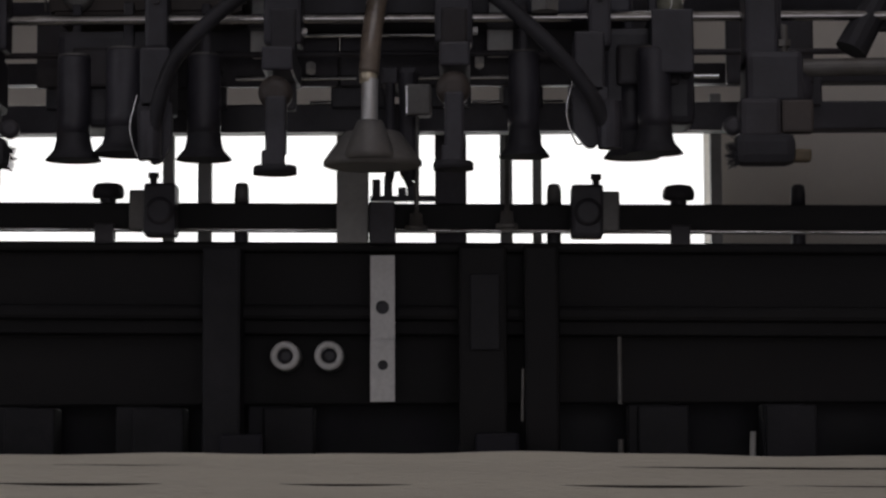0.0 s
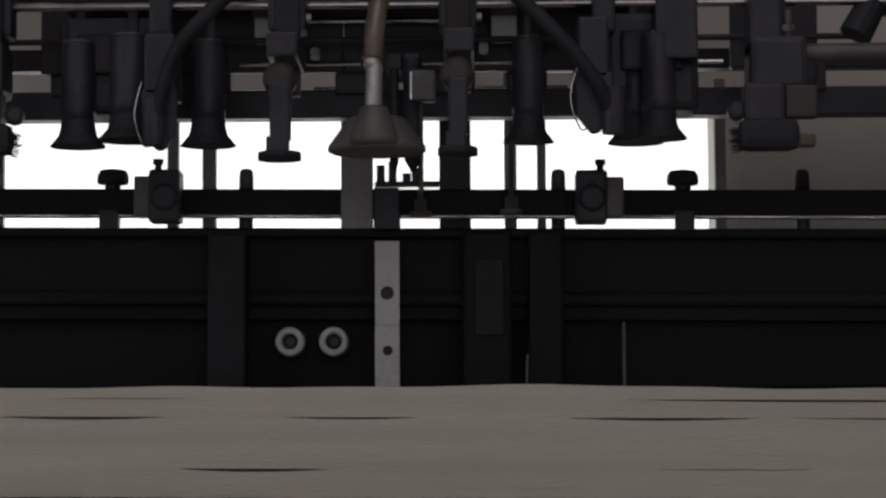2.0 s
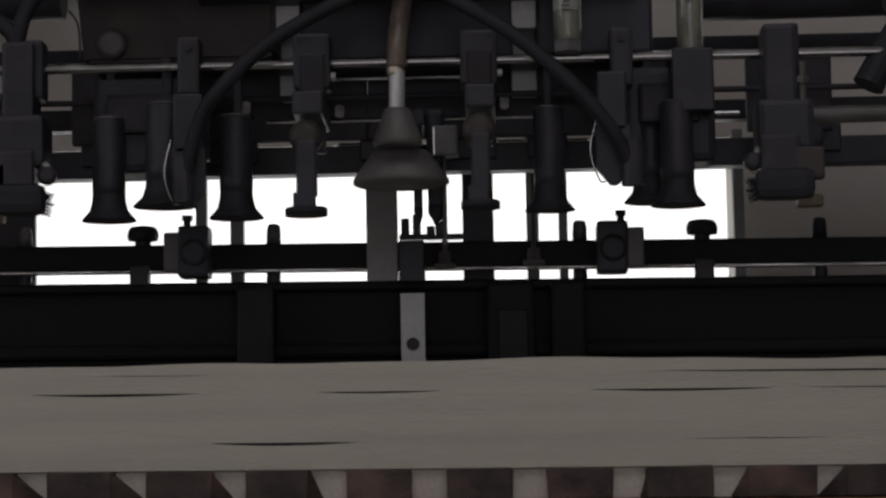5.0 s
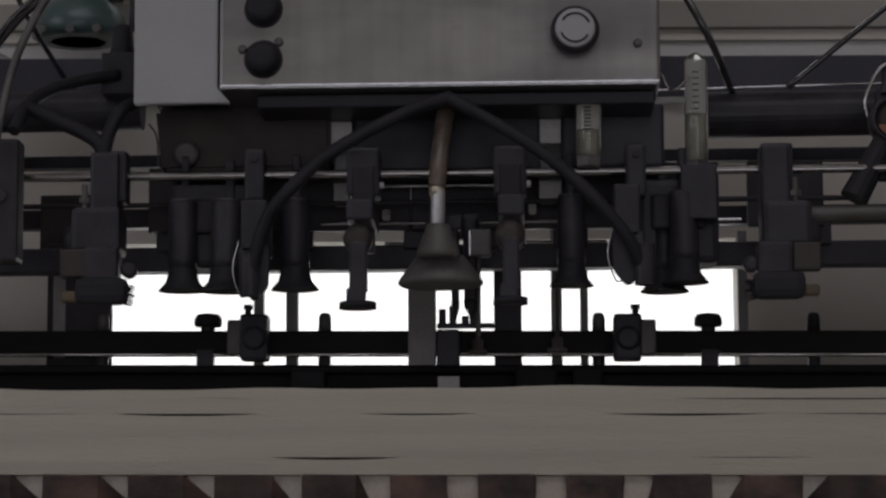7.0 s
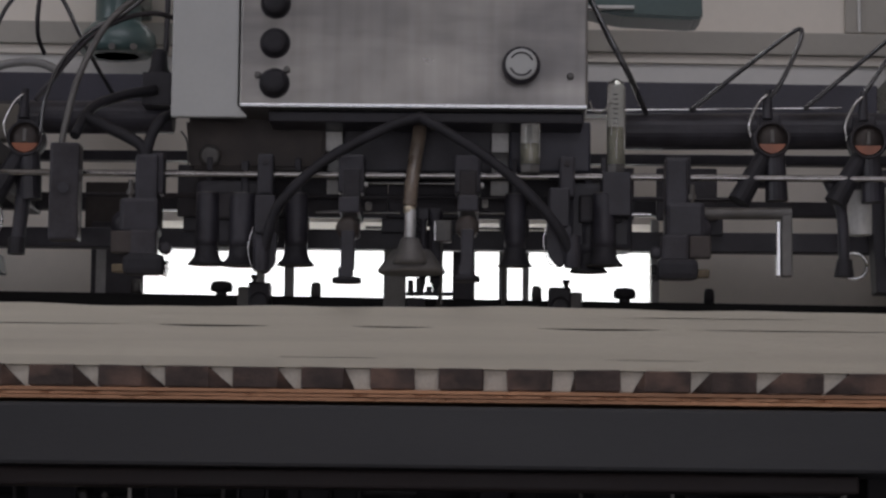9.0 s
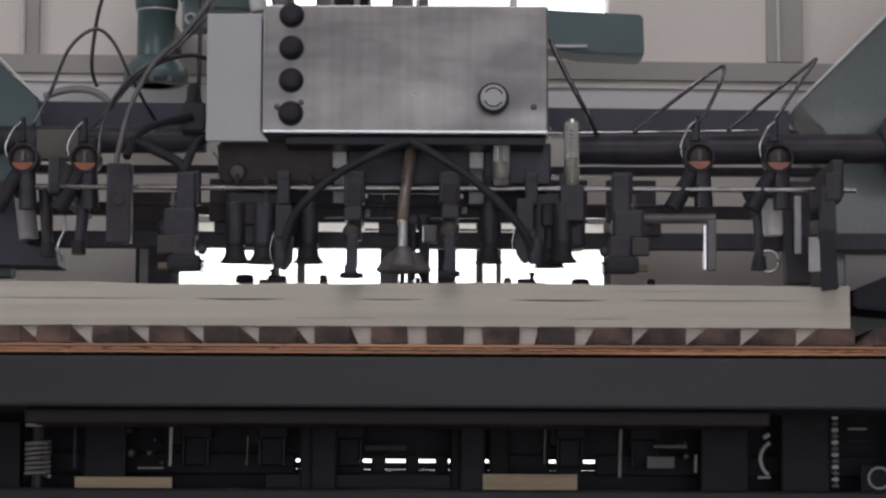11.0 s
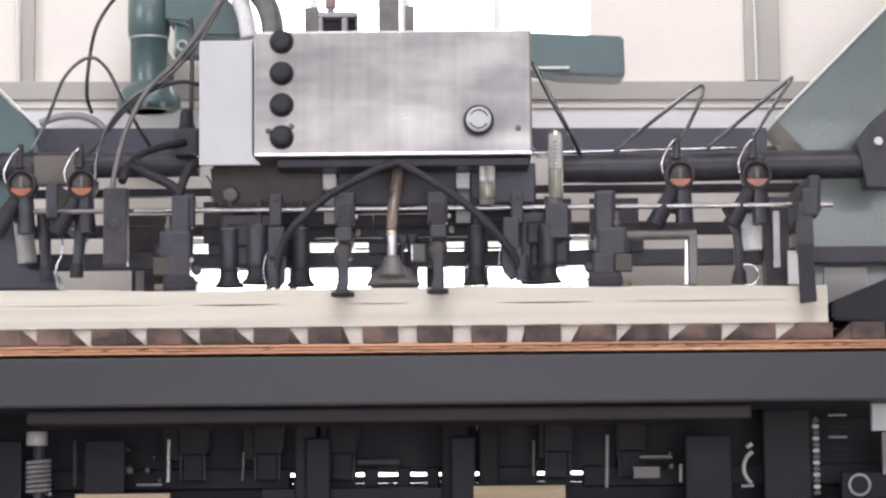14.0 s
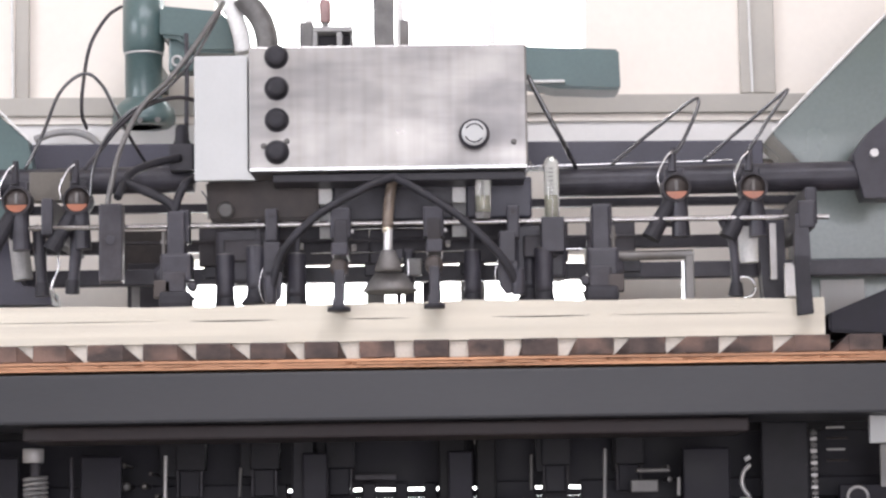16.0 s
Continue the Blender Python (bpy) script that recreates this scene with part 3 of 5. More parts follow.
foot(-0.1383, 1.1063, 0.0307, -0.045)
foot(-0.0131, 1.1089, 0.0283, -0.045)


sliders = []


def brush_head(x, zb, s):
    ob = thing("brush_holder", (x, 0.01, zb), "dark adjustable brush holder with bristles at one side", "brush holder", "brush holders")
    y = 0.01
    r = random.Random(7)
    block("brush_block", x - 0.022, x + 0.022, y - 0.008, y + 0.016, zb, zb + 0.023, RUBBER, ob, bev=0.009)
    bm = B()
    for k in range(90):
        a = r.uniform(-0.9, 0.9)
        p = Vector((x - s * 0.016, y + r.uniform(-0.006, 0.01), zb + r.uniform(0.002, 0.016)))
        cyl(bm, p, p + Vector((-s * r.uniform(0.006, 0.013), r.uniform(-0.003, 0.003), a * 0.006)), 0.0005, 0.0002, 4)
    part("bristles", bm, RUBBER, ob)
    block("holder", x - 0.017, x + 0.013, y + 0.002, y + 0.03, zb + 0.014, zb + 0.05, DARK, ob, bev=0.004)
    sl = thing("brush_slider", (x, 0.02, zb + 0.045), "dark sliding brush carrier with brass-coloured tabs", "brush slider", "brush sliders")
    sliders.append((sl, s))
    part("adjuster", lathe(B(), [(0.005, -0.004), (0.015, -0.003), (0.016, 0.012), (0.009, 0.014)], (x + s * 0.022, y + 0.012, zb + 0.056), 24, "Y"), BLACK, sl)
    block("body", x - 0.020 + s * 0.008, x + 0.022 + s * 0.008, y + 0.006, YSH + 0.02, zb + 0.045, zb + 0.085, BLACK, sl, bev=0.005)
    block("brass_tab", min(x + s * 0.015, x + s * 0.034), max(x + s * 0.015, x + s * 0.034), y, y + 0.014, zb + 0.003, zb + 0.012, TABC, sl, "dull brass-coloured tab", bev=0.002)
    block("side_tab", min(x + s * 0.013, x + s * 0.036), max(x + s * 0.013, x + s * 0.036), y + 0.002, y + 0.016, zb + 0.024, zb + 0.048, WORN, sl, bev=0.002)
    part("tilt_knob", lathe(B(), [(0.003, -0.004), (0.007, -0.003), (0.007, 0.004), (0.003, 0.005)], (x - s * 0.022, y + 0.01, zb + 0.03), 18, "Y"), DARK, ob)
    block("hanger", x - 0.012, x + 0.012, YSH - 0.022, YSH + 0.014, zb + 0.07, ZSH + 0.018, BLACK, ob, bev=0.003)
    part("spindle", cyl(B(), (x + s * 0.0165, YSH - 0.020, zb + 0.07), (x + s * 0.0165, YSH - 0.020, zb + 0.104), 0.0026, n=10), GREY, ob, "threaded steel spindle")
    part("lock_nut", cyl(B(), (x + s * 0.0165, YSH - 0.020, zb + 0.088), (x + s * 0.0165, YSH - 0.020, zb + 0.093), 0.005, n=6), GREY, ob)


brush_head(0.2114, 1.1180, 1)
brush_head(-0.3592, 1.1185, -1)

# small clamps along the shaft
for k, x in enumerate((-0.2318, 0.0941, -0.3552, 0.2137)):
    hg = thing("shaft_clamp", (x, YSH, ZSH), "black clamp block on the polished shaft", "clamp", "shaft clamps")
    w = 0.017 if k < 2 else 0.027
    block("jaw", x - w / 2, x + w / 2, YSH - 0.013, YSH + 0.013, ZSH - 0.024, ZSH + 0.021, BLACK, hg, bev=0.003)
    part("screw", cyl(B(), (x, YSH - 0.016, ZSH + 0.012), (x, YSH - 0.01, ZSH + 0.012), 0.0032, n=10), DARK, hg)
# low curved blades beside the bells
for c in (Vector((-0.229, 0.000, 1.120)), Vector((0.085, 0.000, 1.130))):
    bl = thing("separator_blade", c, "dark curved separator blade with a bright wire", "blade", "separator blades")
    part("blade", prism(B(), [(c.x - 0.013, c.z + 0.045), (c.x - 0.012, c.z + 0.012), (c.x - 0.002, c.z), (c.x + 0.004, c.z + 0.001), (c.x + 0.012, c.z + 0.012), (c.x + 0.013, c.z + 0.045)], 0.0, 0.01), BLACK, bl)
    part("wire", sweep(B(), [(c.x - 0.012 * 1, -0.004, c.z + 0.05), (c.x - 0.017, -0.004, c.z + 0.025), (c.x - 0.011, -0.004, c.z + 0.004), (c.x - 0.006, -0.004, c.z + 0.002)], 0.0007, 6), CHROME, bl)
    block("stem", c.x - 0.011, c.x + 0.011, 0.0, 0.05, c.z + 0.04, c.z + 0.085, BLACK, bl, bev=0.002)

# ---------------------------------------------------------------- blowing cone in the middle
XC, YC = -0.0742, 0.02
ZC = 1.1215
cone = thing("blow_cone", (XC, YC, ZC), "grey skirted blowing cone on a bright piston", "blow nozzle")


def riding(name, bm, material, label):
    """A part of the cone, built round the cone's own base, that slides on it."""
    ob = part(name, bm, material, cone, label)
    ob.matrix_parent_inverse = Matrix.Identity(4)
    return ob


riding("skirt", lathe(B(), [(0.0335, 0.0), (0.0364, 0.0015), (0.0362, 0.0045), (0.0218, 0.0245), (0.0200, 0.0258), (0.0150, 0.0260)], (0.001, 0.020, 0), 36), CONE, "scuffed grey flared skirt")
sleeve = riding("sleeve", lathe(B(), [(0.0160, 0.0025), (0.0184, 0.0035), (0.0180, 0.0080), (0.0102, 0.0290), (0.0088, 0.0310), (0.0060, 0.0312)], (0, -0.006, 0), 30), CONE, "scuffed grey sliding sleeve")
piston = riding("piston", cyl(B(), (-0.0006, -0.004, 0.026), (0, 0, 0.062), 0.0062, n=20), BRIGHT, "bright steel piston")
ferrule = riding("ferrule", lathe(B(), [(0.0055, 0.0595), (0.0066, 0.0600), (0.0066, 0.0672), (0.0058, 0.0680)], (-0.0012, 0, 0), 8), BRASS, "brass ferrule")
cone_slides = [(sleeve, 0.0235), (piston, 0.0215), (ferrule, 0.020)]
for x, z0, r in ((-0.0615, 1.1090, 0.0034), (-0.0475, 1.1105, 0.0066)):
    fn = thing("air_finger", (x, 0.070, z0), "black pointed air finger beside the blowing cone", "air finger", "air fingers")
    part("tip", lathe(B(), [(r * 0.25, 0.0), (r * 0.5, 0.004), (r, 0.0095), (r * 1.05, 0.016)], (x, 0.070, z0), 14), RUBBER, fn)
    part("barrel", cyl(B(), (x, 0.070, z0 + 0.0155), (x, 0.070, 1.196), r, r * 1.15, 14), BLACK, fn)
    block("holder", x - 0.006, x + 0.006, 0.066, 0.135, 1.188, 1.2005, BLACK, fn)
hose = thing("supply_hose", (XC, 0.02, ZC + 0.066), "amber brown flexible air hose", "hose")
part("tube", sweep(B(), [(XC - 0.001, 0.020, ZC + 0.066), (XC + 0.001, 0.026, ZC + 0.095), (XC + 0.006, 0.040, ZC + 0.135), (XC + 0.012, 0.060, ZC + 0.185)], 0.0076, 14), HOSE, hose)
side = thing("small_valve", (-0.040, 0.060, 1.173), "small grey valve body with bright edges", "valve")
block("body", -0.0498, -0.0300, 0.055, 0.075, 1.1626, 1.1859, GREY, side, bev=0.002)
part("stem", cyl(B(), (-0.041, 0.065, 1.163), (-0.041, 0.065, 1.095), 0.0016, n=10), GREY, side)
block("edge_strip", -0.0487, -0.0479, 0.052, 0.0548, 1.1632, 1.1835, CHROME, side, bev=0)

for pts in ([(-0.062, 0.000, 1.291), (-0.100, -0.010, 1.2762), (-0.161, -0.020, 1.2415), (-0.202, -0.025, 1.2036), (-0.219, -0.020, 1.177), (-0.231, -0.010, 1.134)],
               [(-0.066, 0.000, 1.291), (-0.029, -0.010, 1.2685), (0.012, -0.020, 1.2405), (0.052, -0.025, 1.2045), (0.082, -0.020, 1.170), (0.0985, -0.010, 1.1400)]):
    h = thing("vacuum_hose", pts[0], "thick black rubber vacuum hose sagging from the control box", "hose", "vacuum hoses")
    part("tube", sweep(B(), pts, 0.0056, 14), RUBBER, h)
    part("cuff", cyl(B(), Vector(pts[-1]) + Vector((0, 0, -0.012)), Vector(pts[-1]) + Vector((0, 0, 0.022)), 0.0086, n=16), BLACK, h)

# ---------------------------------------------------------------- control box
BX0, BX1, BZ0, BZ1 = -0.2588, 0.1149, 1.2995, 1.4695
box = thing("control_box", ((BX0 + BX1) / 2, 0.06, BZ0), "smudged brushed steel control box with push buttons", "control box")
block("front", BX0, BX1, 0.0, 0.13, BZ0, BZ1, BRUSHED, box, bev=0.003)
block("lip", BX0 + 0.001, BX1 - 0.001, -0.002, 0.001, BZ0, BZ0 + 0.004, CHROME, box, bev=0.001)
block("rear_arm", BX0 + 0.1, BX0 + 0.16, 0.128, 0.192, 1.318, 1.343, BLACK, box)
block("underside", BX0 + 0.03, BX1 - 0.004, 0.02, 0.12, BZ0 - 0.012, BZ0 - 0.001, BLACK, box)
for zb in (1.3253, 1.3690, 1.4120, 1.4551):
    xb = -0.2212
    b = part("push_button", lathe(B(), [(0.0150, 0.001), (0.0150, -0.004), (0.0135, -0.005), (0.0132, -0.011), (0.0115, -0.0135), (0.006, -0.0145)], (xb, 0, zb), 28, "Y"), RUBBER, box, "black push button")
    part("bezel", lathe(B(), [(0.0165, 0.001), (0.0165, -0.0015), (0.0152, -0.0025), (0.0148, -0.0015)], (xb, 0, zb), 28, "Y"), DARK, b)
ce = (0.043, 0.000, 1.344)
es = part("emergency_stop", lathe(B(), [(0.015, 0.0), (0.015, -0.010), (0.0195, -0.012), (0.0205, -0.016), (0.0195, -0.021), (0.0165, -0.0225)], ce, 36, "Y"), BLACK, box, "dark collared stop knob with a pale face")
part("face", lathe(B(), [(0.0168, -0.0222), (0.0165, -0.0238), (0.0155, -0.0245), (0.012, -0.0245)], ce, 36, "Y"), PANEL, es)
bm = B()
for a0, a1 in ((20, 150), (200, 330)):
    for k in range(14):
        a, b = radians(a0 + (a1 - a0) * k / 14), radians(a0 + (a1 - a0) * (k + 1) / 14)
        r0, r1 = 0.0112, 0.0132
        vs = [bm.verts.new((ce[0] + r * math.cos(q), -0.0249, ce[2] + r * math.sin(q))) for r, q in ((r0, a), (r1, a), (r1, b), (r0, b))]
        bm.faces.new(vs)
part("arrow_ring", bm, DARK, es)
for c in ((-0.239, -0.002, 1.334), (0.096, -0.002, 1.335), (-0.208, -0.002, 1.340)):
    part("screw", lathe(B(), [(0.0038, 0.002), (0.0038, -0.001), (0.0025, -0.002), (0.0008, -0.002)], c, 16, "Y"), GREY, box)
block("cabinet_body", -0.3251, BX0 - 0.003, 0.0165, 0.13, BZ0 + 0.004, BZ1 - 0.012, DARK, box)
PX0, PX1 = -0.3327, BX0 - 0.002
block("side_panel", PX0, PX1, 0.006, 0.016, 1.2893, 1.4590, PANEL, box, "light grey painted side cabinet", bev=0.002)
part("panel_lip", prism(B(), [(PX1 - 0.02, 1.2893), (PX1 + 0.011, 1.2893), (PX1 - 0.001, BZ0 + 0.004), (PX1 - 0.02, BZ0 + 0.004)], 0.0045, 0.016), PANEL, box)

# dark castings under the box
hs = thing("blower_housing", (-0.276, 0.100, 1.276), "dark tapered blower housing under the control box", "housing")
part("shell", prism(B(), [(-0.3253, 1.30), (-0.1703, 1.30), (-0.1700, 1.2488), (-0.1893, 1.2433), (-0.3193, 1.2432)], 0.08, 0.17, 0.004), WORN, hs)
part("worn_boss", lathe(B(), [(0.012, 0.0), (0.012, -0.006), (0.008, -0.008)], (-0.297, 0.080, 1.258), 20, "Y"), GREY, hs)
part("edge_wire", sweep(B(), [(-0.329, 0.070, 1.284), (-0.322, 0.070, 1.272), (-0.320, 0.070, 1.245)], 0.001, 6), GREY, hs)
hv = thing("valve_block", (-0.066, 0.100, 1.276), "black valve manifold block under the control box", "manifold")
block("manifold", -0.1508, 0.0134, 0.085, 0.16, 1.2419, 1.30, BLACK, hv, bev=0.003)
block("manifold_cheek", 0.0320, 0.1218, 0.085, 0.16, 1.2435, 1.30, NAVY, hv, bev=0.003)
# white blocks stand in for gaps where the bright wall shows through
for x in (-0.1615, 0.0221):
    block("white_spacer", x - 0.010, x + 0.010, 0.13, 0.15, 1.2209, 1.30, WHITE, hv)
    block("pale_label", x - 0.0095, x + 0.0095, 0.086, 0.09, 1.2653, 1.2872, WHITE, hv)
    block("spacer_step", x - 0.011, x + 0.011, 0.11, 0.128, 1.2390, 1.2461, DARK, hv)


def sight(c0, c1, r):
    g = thing("sight_glass", c0, "glass sight tube with graduations and oily fluid", "gauge", "sight glasses")
    x, y = c0[0], c0[1]
    z0, z1 = c0[2], c1[2]
    t = part("tube", lathe(B(), [(r * 0.9, 0), (r, 0.002), (r, z1 - z0 - r), (r * 0.8, z1 - z0 - r * 0.4), (r * 0.3, z1 - z0)], (x, y, z0), 22), GLASS, g)
    part("fluid", lathe(B(), [(r * 0.7, 0.003), (r * 0.7, (z1 - z0) * 0.45), (r * 0.3, (z1 - z0) * 0.46)], (x, y, z0), 16), OIL, g)
    bm = B()
    for k in range(8):
        zz = z0 + (z1 - z0) * (0.42 + 0.055 * k)
        bx(bm, x - r * 0.35, x + r * 0.2, y - r * 1.06, y - r * 1.02, zz, zz + 0.0012, 0)
    part("graduation", bm, DARK, g)
    # white strip inside the tube stands in for the bright glints of the glass
    block("scale_strip", x - r * 0.55, x + r * 0.55, y + r * 0.2, y + r * 0.3, z0 + (z1 - z0) * 0.4, z1 - r * 0.7, WHITE, g, bev=0)
    part("foot_nut", cyl(B(), (x, y, z0 - 0.006), (x, y, z0 + 0.003), r * 1.05, n=6), GREY, g)
    # thin chrome rod shaped as the highlight down the tube's side
    part("side_glint", cyl(B(), (x + r * 0.92, y - r * 0.45, z0 + 0.01), (x + r * 0.92, y - r * 0.45, z1 - r), 0.0009, n=6), CHROME, g)
    return g


gauge = sight((0.1478, 0.055, 1.3225 - 0.097), (0.149, 0.055, 1.323), 0.0099)
gh = thing("gauge_holder", (0.1478, 0.055, 1.22), "black holder block round the sight glass foot", "holder")
for dx in (-0.0125, 0.0125):
    block("cheek", 0.1478 + dx - 0.0028, 0.1478 + dx + 0.0028, 0.045, 0.12, 1.19, ZSH + 0.006, BLACK, gh)
block("front_plate", 0.1478 - 0.0155, 0.1478 + 0.0155, 0.0345, 0.0445, 1.19, ZSH + 0.005, BLACK, gh)
sight((0.054, 0.030, 1.241), (0, 0, 1.298), 0.0106)


# ---------------------------------------------------------------- air valves with orange indicators
def air_valve(c, s):
    x, y, z = c
    ob = thing("air_valve", c, "round air regulator with a half orange window and a black grip", "air valve", "air valves")
    part("dial_case", lathe(B(), [(0.016, 0.02), (0.0205, 0.012), (0.0205, -0.004), (0.018, -0.008), (0.016, -0.008)], c, 30, "Y"), DARK, ob)
    part("face", lathe(B(), [(0.0172, -0.007), (0.0172, -0.0095), (0.002, -0.0098)], c, 26, "Y"), WORN, ob)
    part("orange_window", prism(B(), [(x + 0.0155 * math.cos(radians(q)), z + 0.0155 * math.sin(radians(q))) for q in range(200, 341, 10)], y - 0.0125, y - 0.0096, 0.0004), ORANGE, ob, "orange half window")
    part("rim", lathe(B(), [(0.0172, -0.008), (0.0172, -0.013), (0.0195, -0.013), (0.0195, -0.008)], c, 28, "Y"), DARK, ob)
    block("pointer", x - 0.002, x + 0.002, y - 0.0140, y - 0.0100, z - 0.004, z + 0.010, GREY, ob, bev=0.0005)
    block("bracket", x - 0.013, x + 0.012, y + 0.006, y + 0.022, z - 0.05, z + 0.03, BLACK, ob, bev=0.003)
    part("grip", cyl(B(), (x - s * 0.008, y, z - 0.018), (x - s * 0.036, y - 0.006, z - 0.068), 0.010, 0.0125, 14), RUBBER, ob)
    part("plunger", cyl(B(), (x + s * 0.004, y, z - 0.015), (x + s * 0.006, y, z - 0.066), 0.011, 0.0125, 16), BLACK, ob)
    part("fitting", sweep(B(), [(x - 0.004, y - 0.004, z + 0.05), (x - 0.014, y - 0.006, z + 0.04), (x - 0.024, y - 0.006, z + 0.018), (x - 0.022, y - 0.004, z + 0.002)], 0.0016, 8), CHROME, ob, "bright bent pipe")
    part("nut", cyl(B(), (x - 0.004, y, z + 0.024), (x - 0.003, y, z + 0.056), 0.006, 0.004, 10), BLACK, ob)
    return ob


air_valve((0.316, 0.050, 1.275), 1), air_valve((0.420, 0.050, 1.274), 1)
air_valve((-0.495, 0.050, 1.270), 1), air_valve((-0.577, 0.050, 1.270), 1)


def cable(name, pts, r, m, label, n=8):
    ob = thing(name, pts[0], label, "cable", "loose cables and air lines")
    part("line", sweep(B(), pts, r, n), m, ob)
    return ob


cable("air_line", [(0.3093, 0.050, 1.3194), (0.3230, 0.045, 1.3324), (0.3407, 0.045, 1.3672), (0.3503, 0.050, 1.3936), (0.3413, 0.060, 1.3970), (0.2888, 0.090, 1.3602), (0.2327, 0.105, 1.3159)], 0.0026, WIRE, "thin black air line looping up from a valve")
cable("air_line", [(0.4140, 0.050, 1.3226), (0.4270, 0.045, 1.3419), (0.4487, 0.045, 1.3751), (0.4702, 0.050, 1.4053), (0.4653, 0.060, 1.4048), (0.4136, 0.090, 1.3641), (0.3594, 0.105, 1.3190)], 0.0026, WIRE, "thin black air line looping up from a valve")
cable("air_line", [(0.119, 0.060, 1.435), (0.137, 0.050, 1.394), (0.160, 0.050, 1.350), (0.185, 0.120, 1.316)], 0.0034, WIRE, "black cable slanting down beside the box")
cable("air_line", [(0.117, 0.020, 1.312), (0.122, 0.020, 1.301), (0.130, 0.030, 1.301), (0.142, 0.040, 1.314)], 0.0012, CHROME, "thin bright wire under the box corner")
cable("air_line", [(-0.567, 0.050, 1.315), (-0.544, 0.050, 1.361), (-0.522, 0.060, 1.421), (-0.491, 0.070, 1.449), (-0.467, 0.080, 1.435), (-0.443, 0.100, 1.387), (-0.423, 0.160, 1.348), (-0.399, 0.200, 1.310)], 0.0025, WIRE, "grey air line arching over the machine")
cable("air_line", [(-0.455, 0.200, 1.570), (-0.473, 0.180, 1.551), (-0.494, 0.160, 1.507), (-0.503, 0.150, 1.448), (-0.506, 0.160, 1.410), (-0.505, 0.200, 1.394)], 0.0026, DARK, "dark cable curving down from the motor")
cable("air_line", [(-0.299, 0.080, 1.548), (-0.331, 0.040, 1.485), (-0.367, 0.020, 1.431), (-0.404, 0.010, 1.391), (-0.430, 0.000, 1.336), (-0.444, 0.000, 1.283), (-0.449, 0.000, 1.252)], 0.0036, GREY, "grey corrugated cable slanting across the wall")
cable("air_line", [(-0.336, 0.050, 1.406), (-0.358, 0.040, 1.409), (-0.391, 0.030, 1.400), (-0.428, 0.020, 1.374), (-0.463, 0.020, 1.332), (-0.483, 0.030, 1.311)], 0.0028, DARK, "dark air line from the side cabinet")
cable("air_line", [(-0.361, 0.180, 1.525), (-0.360, 0.180, 1.476), (-0.359, 0.160, 1.388)], 0.0032, DARK, "upright dark cable to a plug")
cable("vacuum_hose", [(-0.361, 0.100, 1.335), (-0.397, 0.080, 1.324), (-0.425, 0.050, 1.305), (-0.438, 0.020, 1.270)], 0.0056, RUBBER, "black rubber hose curving into a junction")
cable("vacuum_hose", [(-0.435, 0.040, 1.296), (-0.408, 0.040, 1.284), (-0.369, 0.030, 1.263), (-0.360, 0.030, 1.243)], 0.0065, RUBBER, "black rubber hose curving into a junction")
cable("vacuum_hose", [(-0.332, 0.060, 1.303), (-0.347, 0.040, 1.291), (-0.357, 0.030, 1.270), (-0.363, 0.030, 1.243)], 0.006, RUBBER, "black rubber hose curving into a junction")
cable("wall_pipe", [(-0.6148, 0.420, 1.4142), (-0.5849, 0.420, 1.4234), (-0.5550, 0.420, 1.4247), (-0.5311, 0.420, 1.4166), (-0.5140, 0.420, 1.4008)], 0.0055, PALE, "pale bent pipe along the white wall band", 12)
cable("air_line", [(-0.2990, 0.090, 1.5456), (-0.3378, 0.045, 1.4621), (-0.3825, 0.030, 1.4108), (-0.4234, 0.020, 1.3848), (-0.4532, 0.015, 1.3497), (-0.4692, 0.010, 1.3068), (-0.4729, 0.010, 1.2685)], 0.0022, WIRE, "glossy black air line beside a grey cable")
plug = thing("cable_plug", (-0.361, 0.120, 1.346), "black round cable plug", "plug")
part("body", lathe(B(), [(0.013, 0.0), (0.013, 0.012), (0.010, 0.020), (0.009, 0.036), (0.006, 0.040)], (-0.361, 0.120, 1.344), 18), RUBBER, plug)
block("socket", -0.3770, -0.3441, 0.10, 0.15, 1.3178, 1.3550, BLACK, plug)

# tall grey bracket and gear on the near side
tb = thing("tall_bracket", (-0.443, 0.000, 1.154), "dark grey upright bracket bar on the shaft", "bracket")
block("bar", -0.4592, -0.4275, -0.01, 0.02, 1.1537, 1.2584, DARK, tb, bev=0.003)
part("pivot", cyl(B(), (-0.443, -0.014, 1.209), (-0.445, 0.000, 1.211), 0.006, n=16), BLACK, tb)
for a in (((-0.550, 0.060, 1.238), (-0.545, 0.060, 1.146)), ((-0.495, 0.060, 1.245), (-0.501, 0.040, 1.147))):
    pv = thing("support_leg", a[1], "black tapered support leg by the pile", "support")
    part("leg", cyl(B(), a[0], a[1], 0.010, 0.007, 14), BLACK, pv)
    part("boot", cyl(B(), Vector(a[1]) + Vector((0, 0, -0.004)), Vector(a[1]) + Vector((0, 0, 0.014)), 0.0095, n=14), RUBBER, pv)
dk = thing("dark_housing", (-0.575, 0.100, 1.181), "dark motor housing beside the pile", "housing")
part("shell", prism(B(), [(-0.6602, 1.1367), (-0.5406, 1.1357), (-0.5445, 1.1576), (-0.5820, 1.1636), (-0.6008, 1.2149), (-0.6039, 1.2504), (-0.6602, 1.2505)], 0.12, 0.2), NAVY, dk)
part("pale_cylinder", cyl(B(), (-0.588, 0.110, 1.241), (-0.579, 0.110, 1.170), 0.0135, n=18), PALE, dk, "pale grey air cylinder")
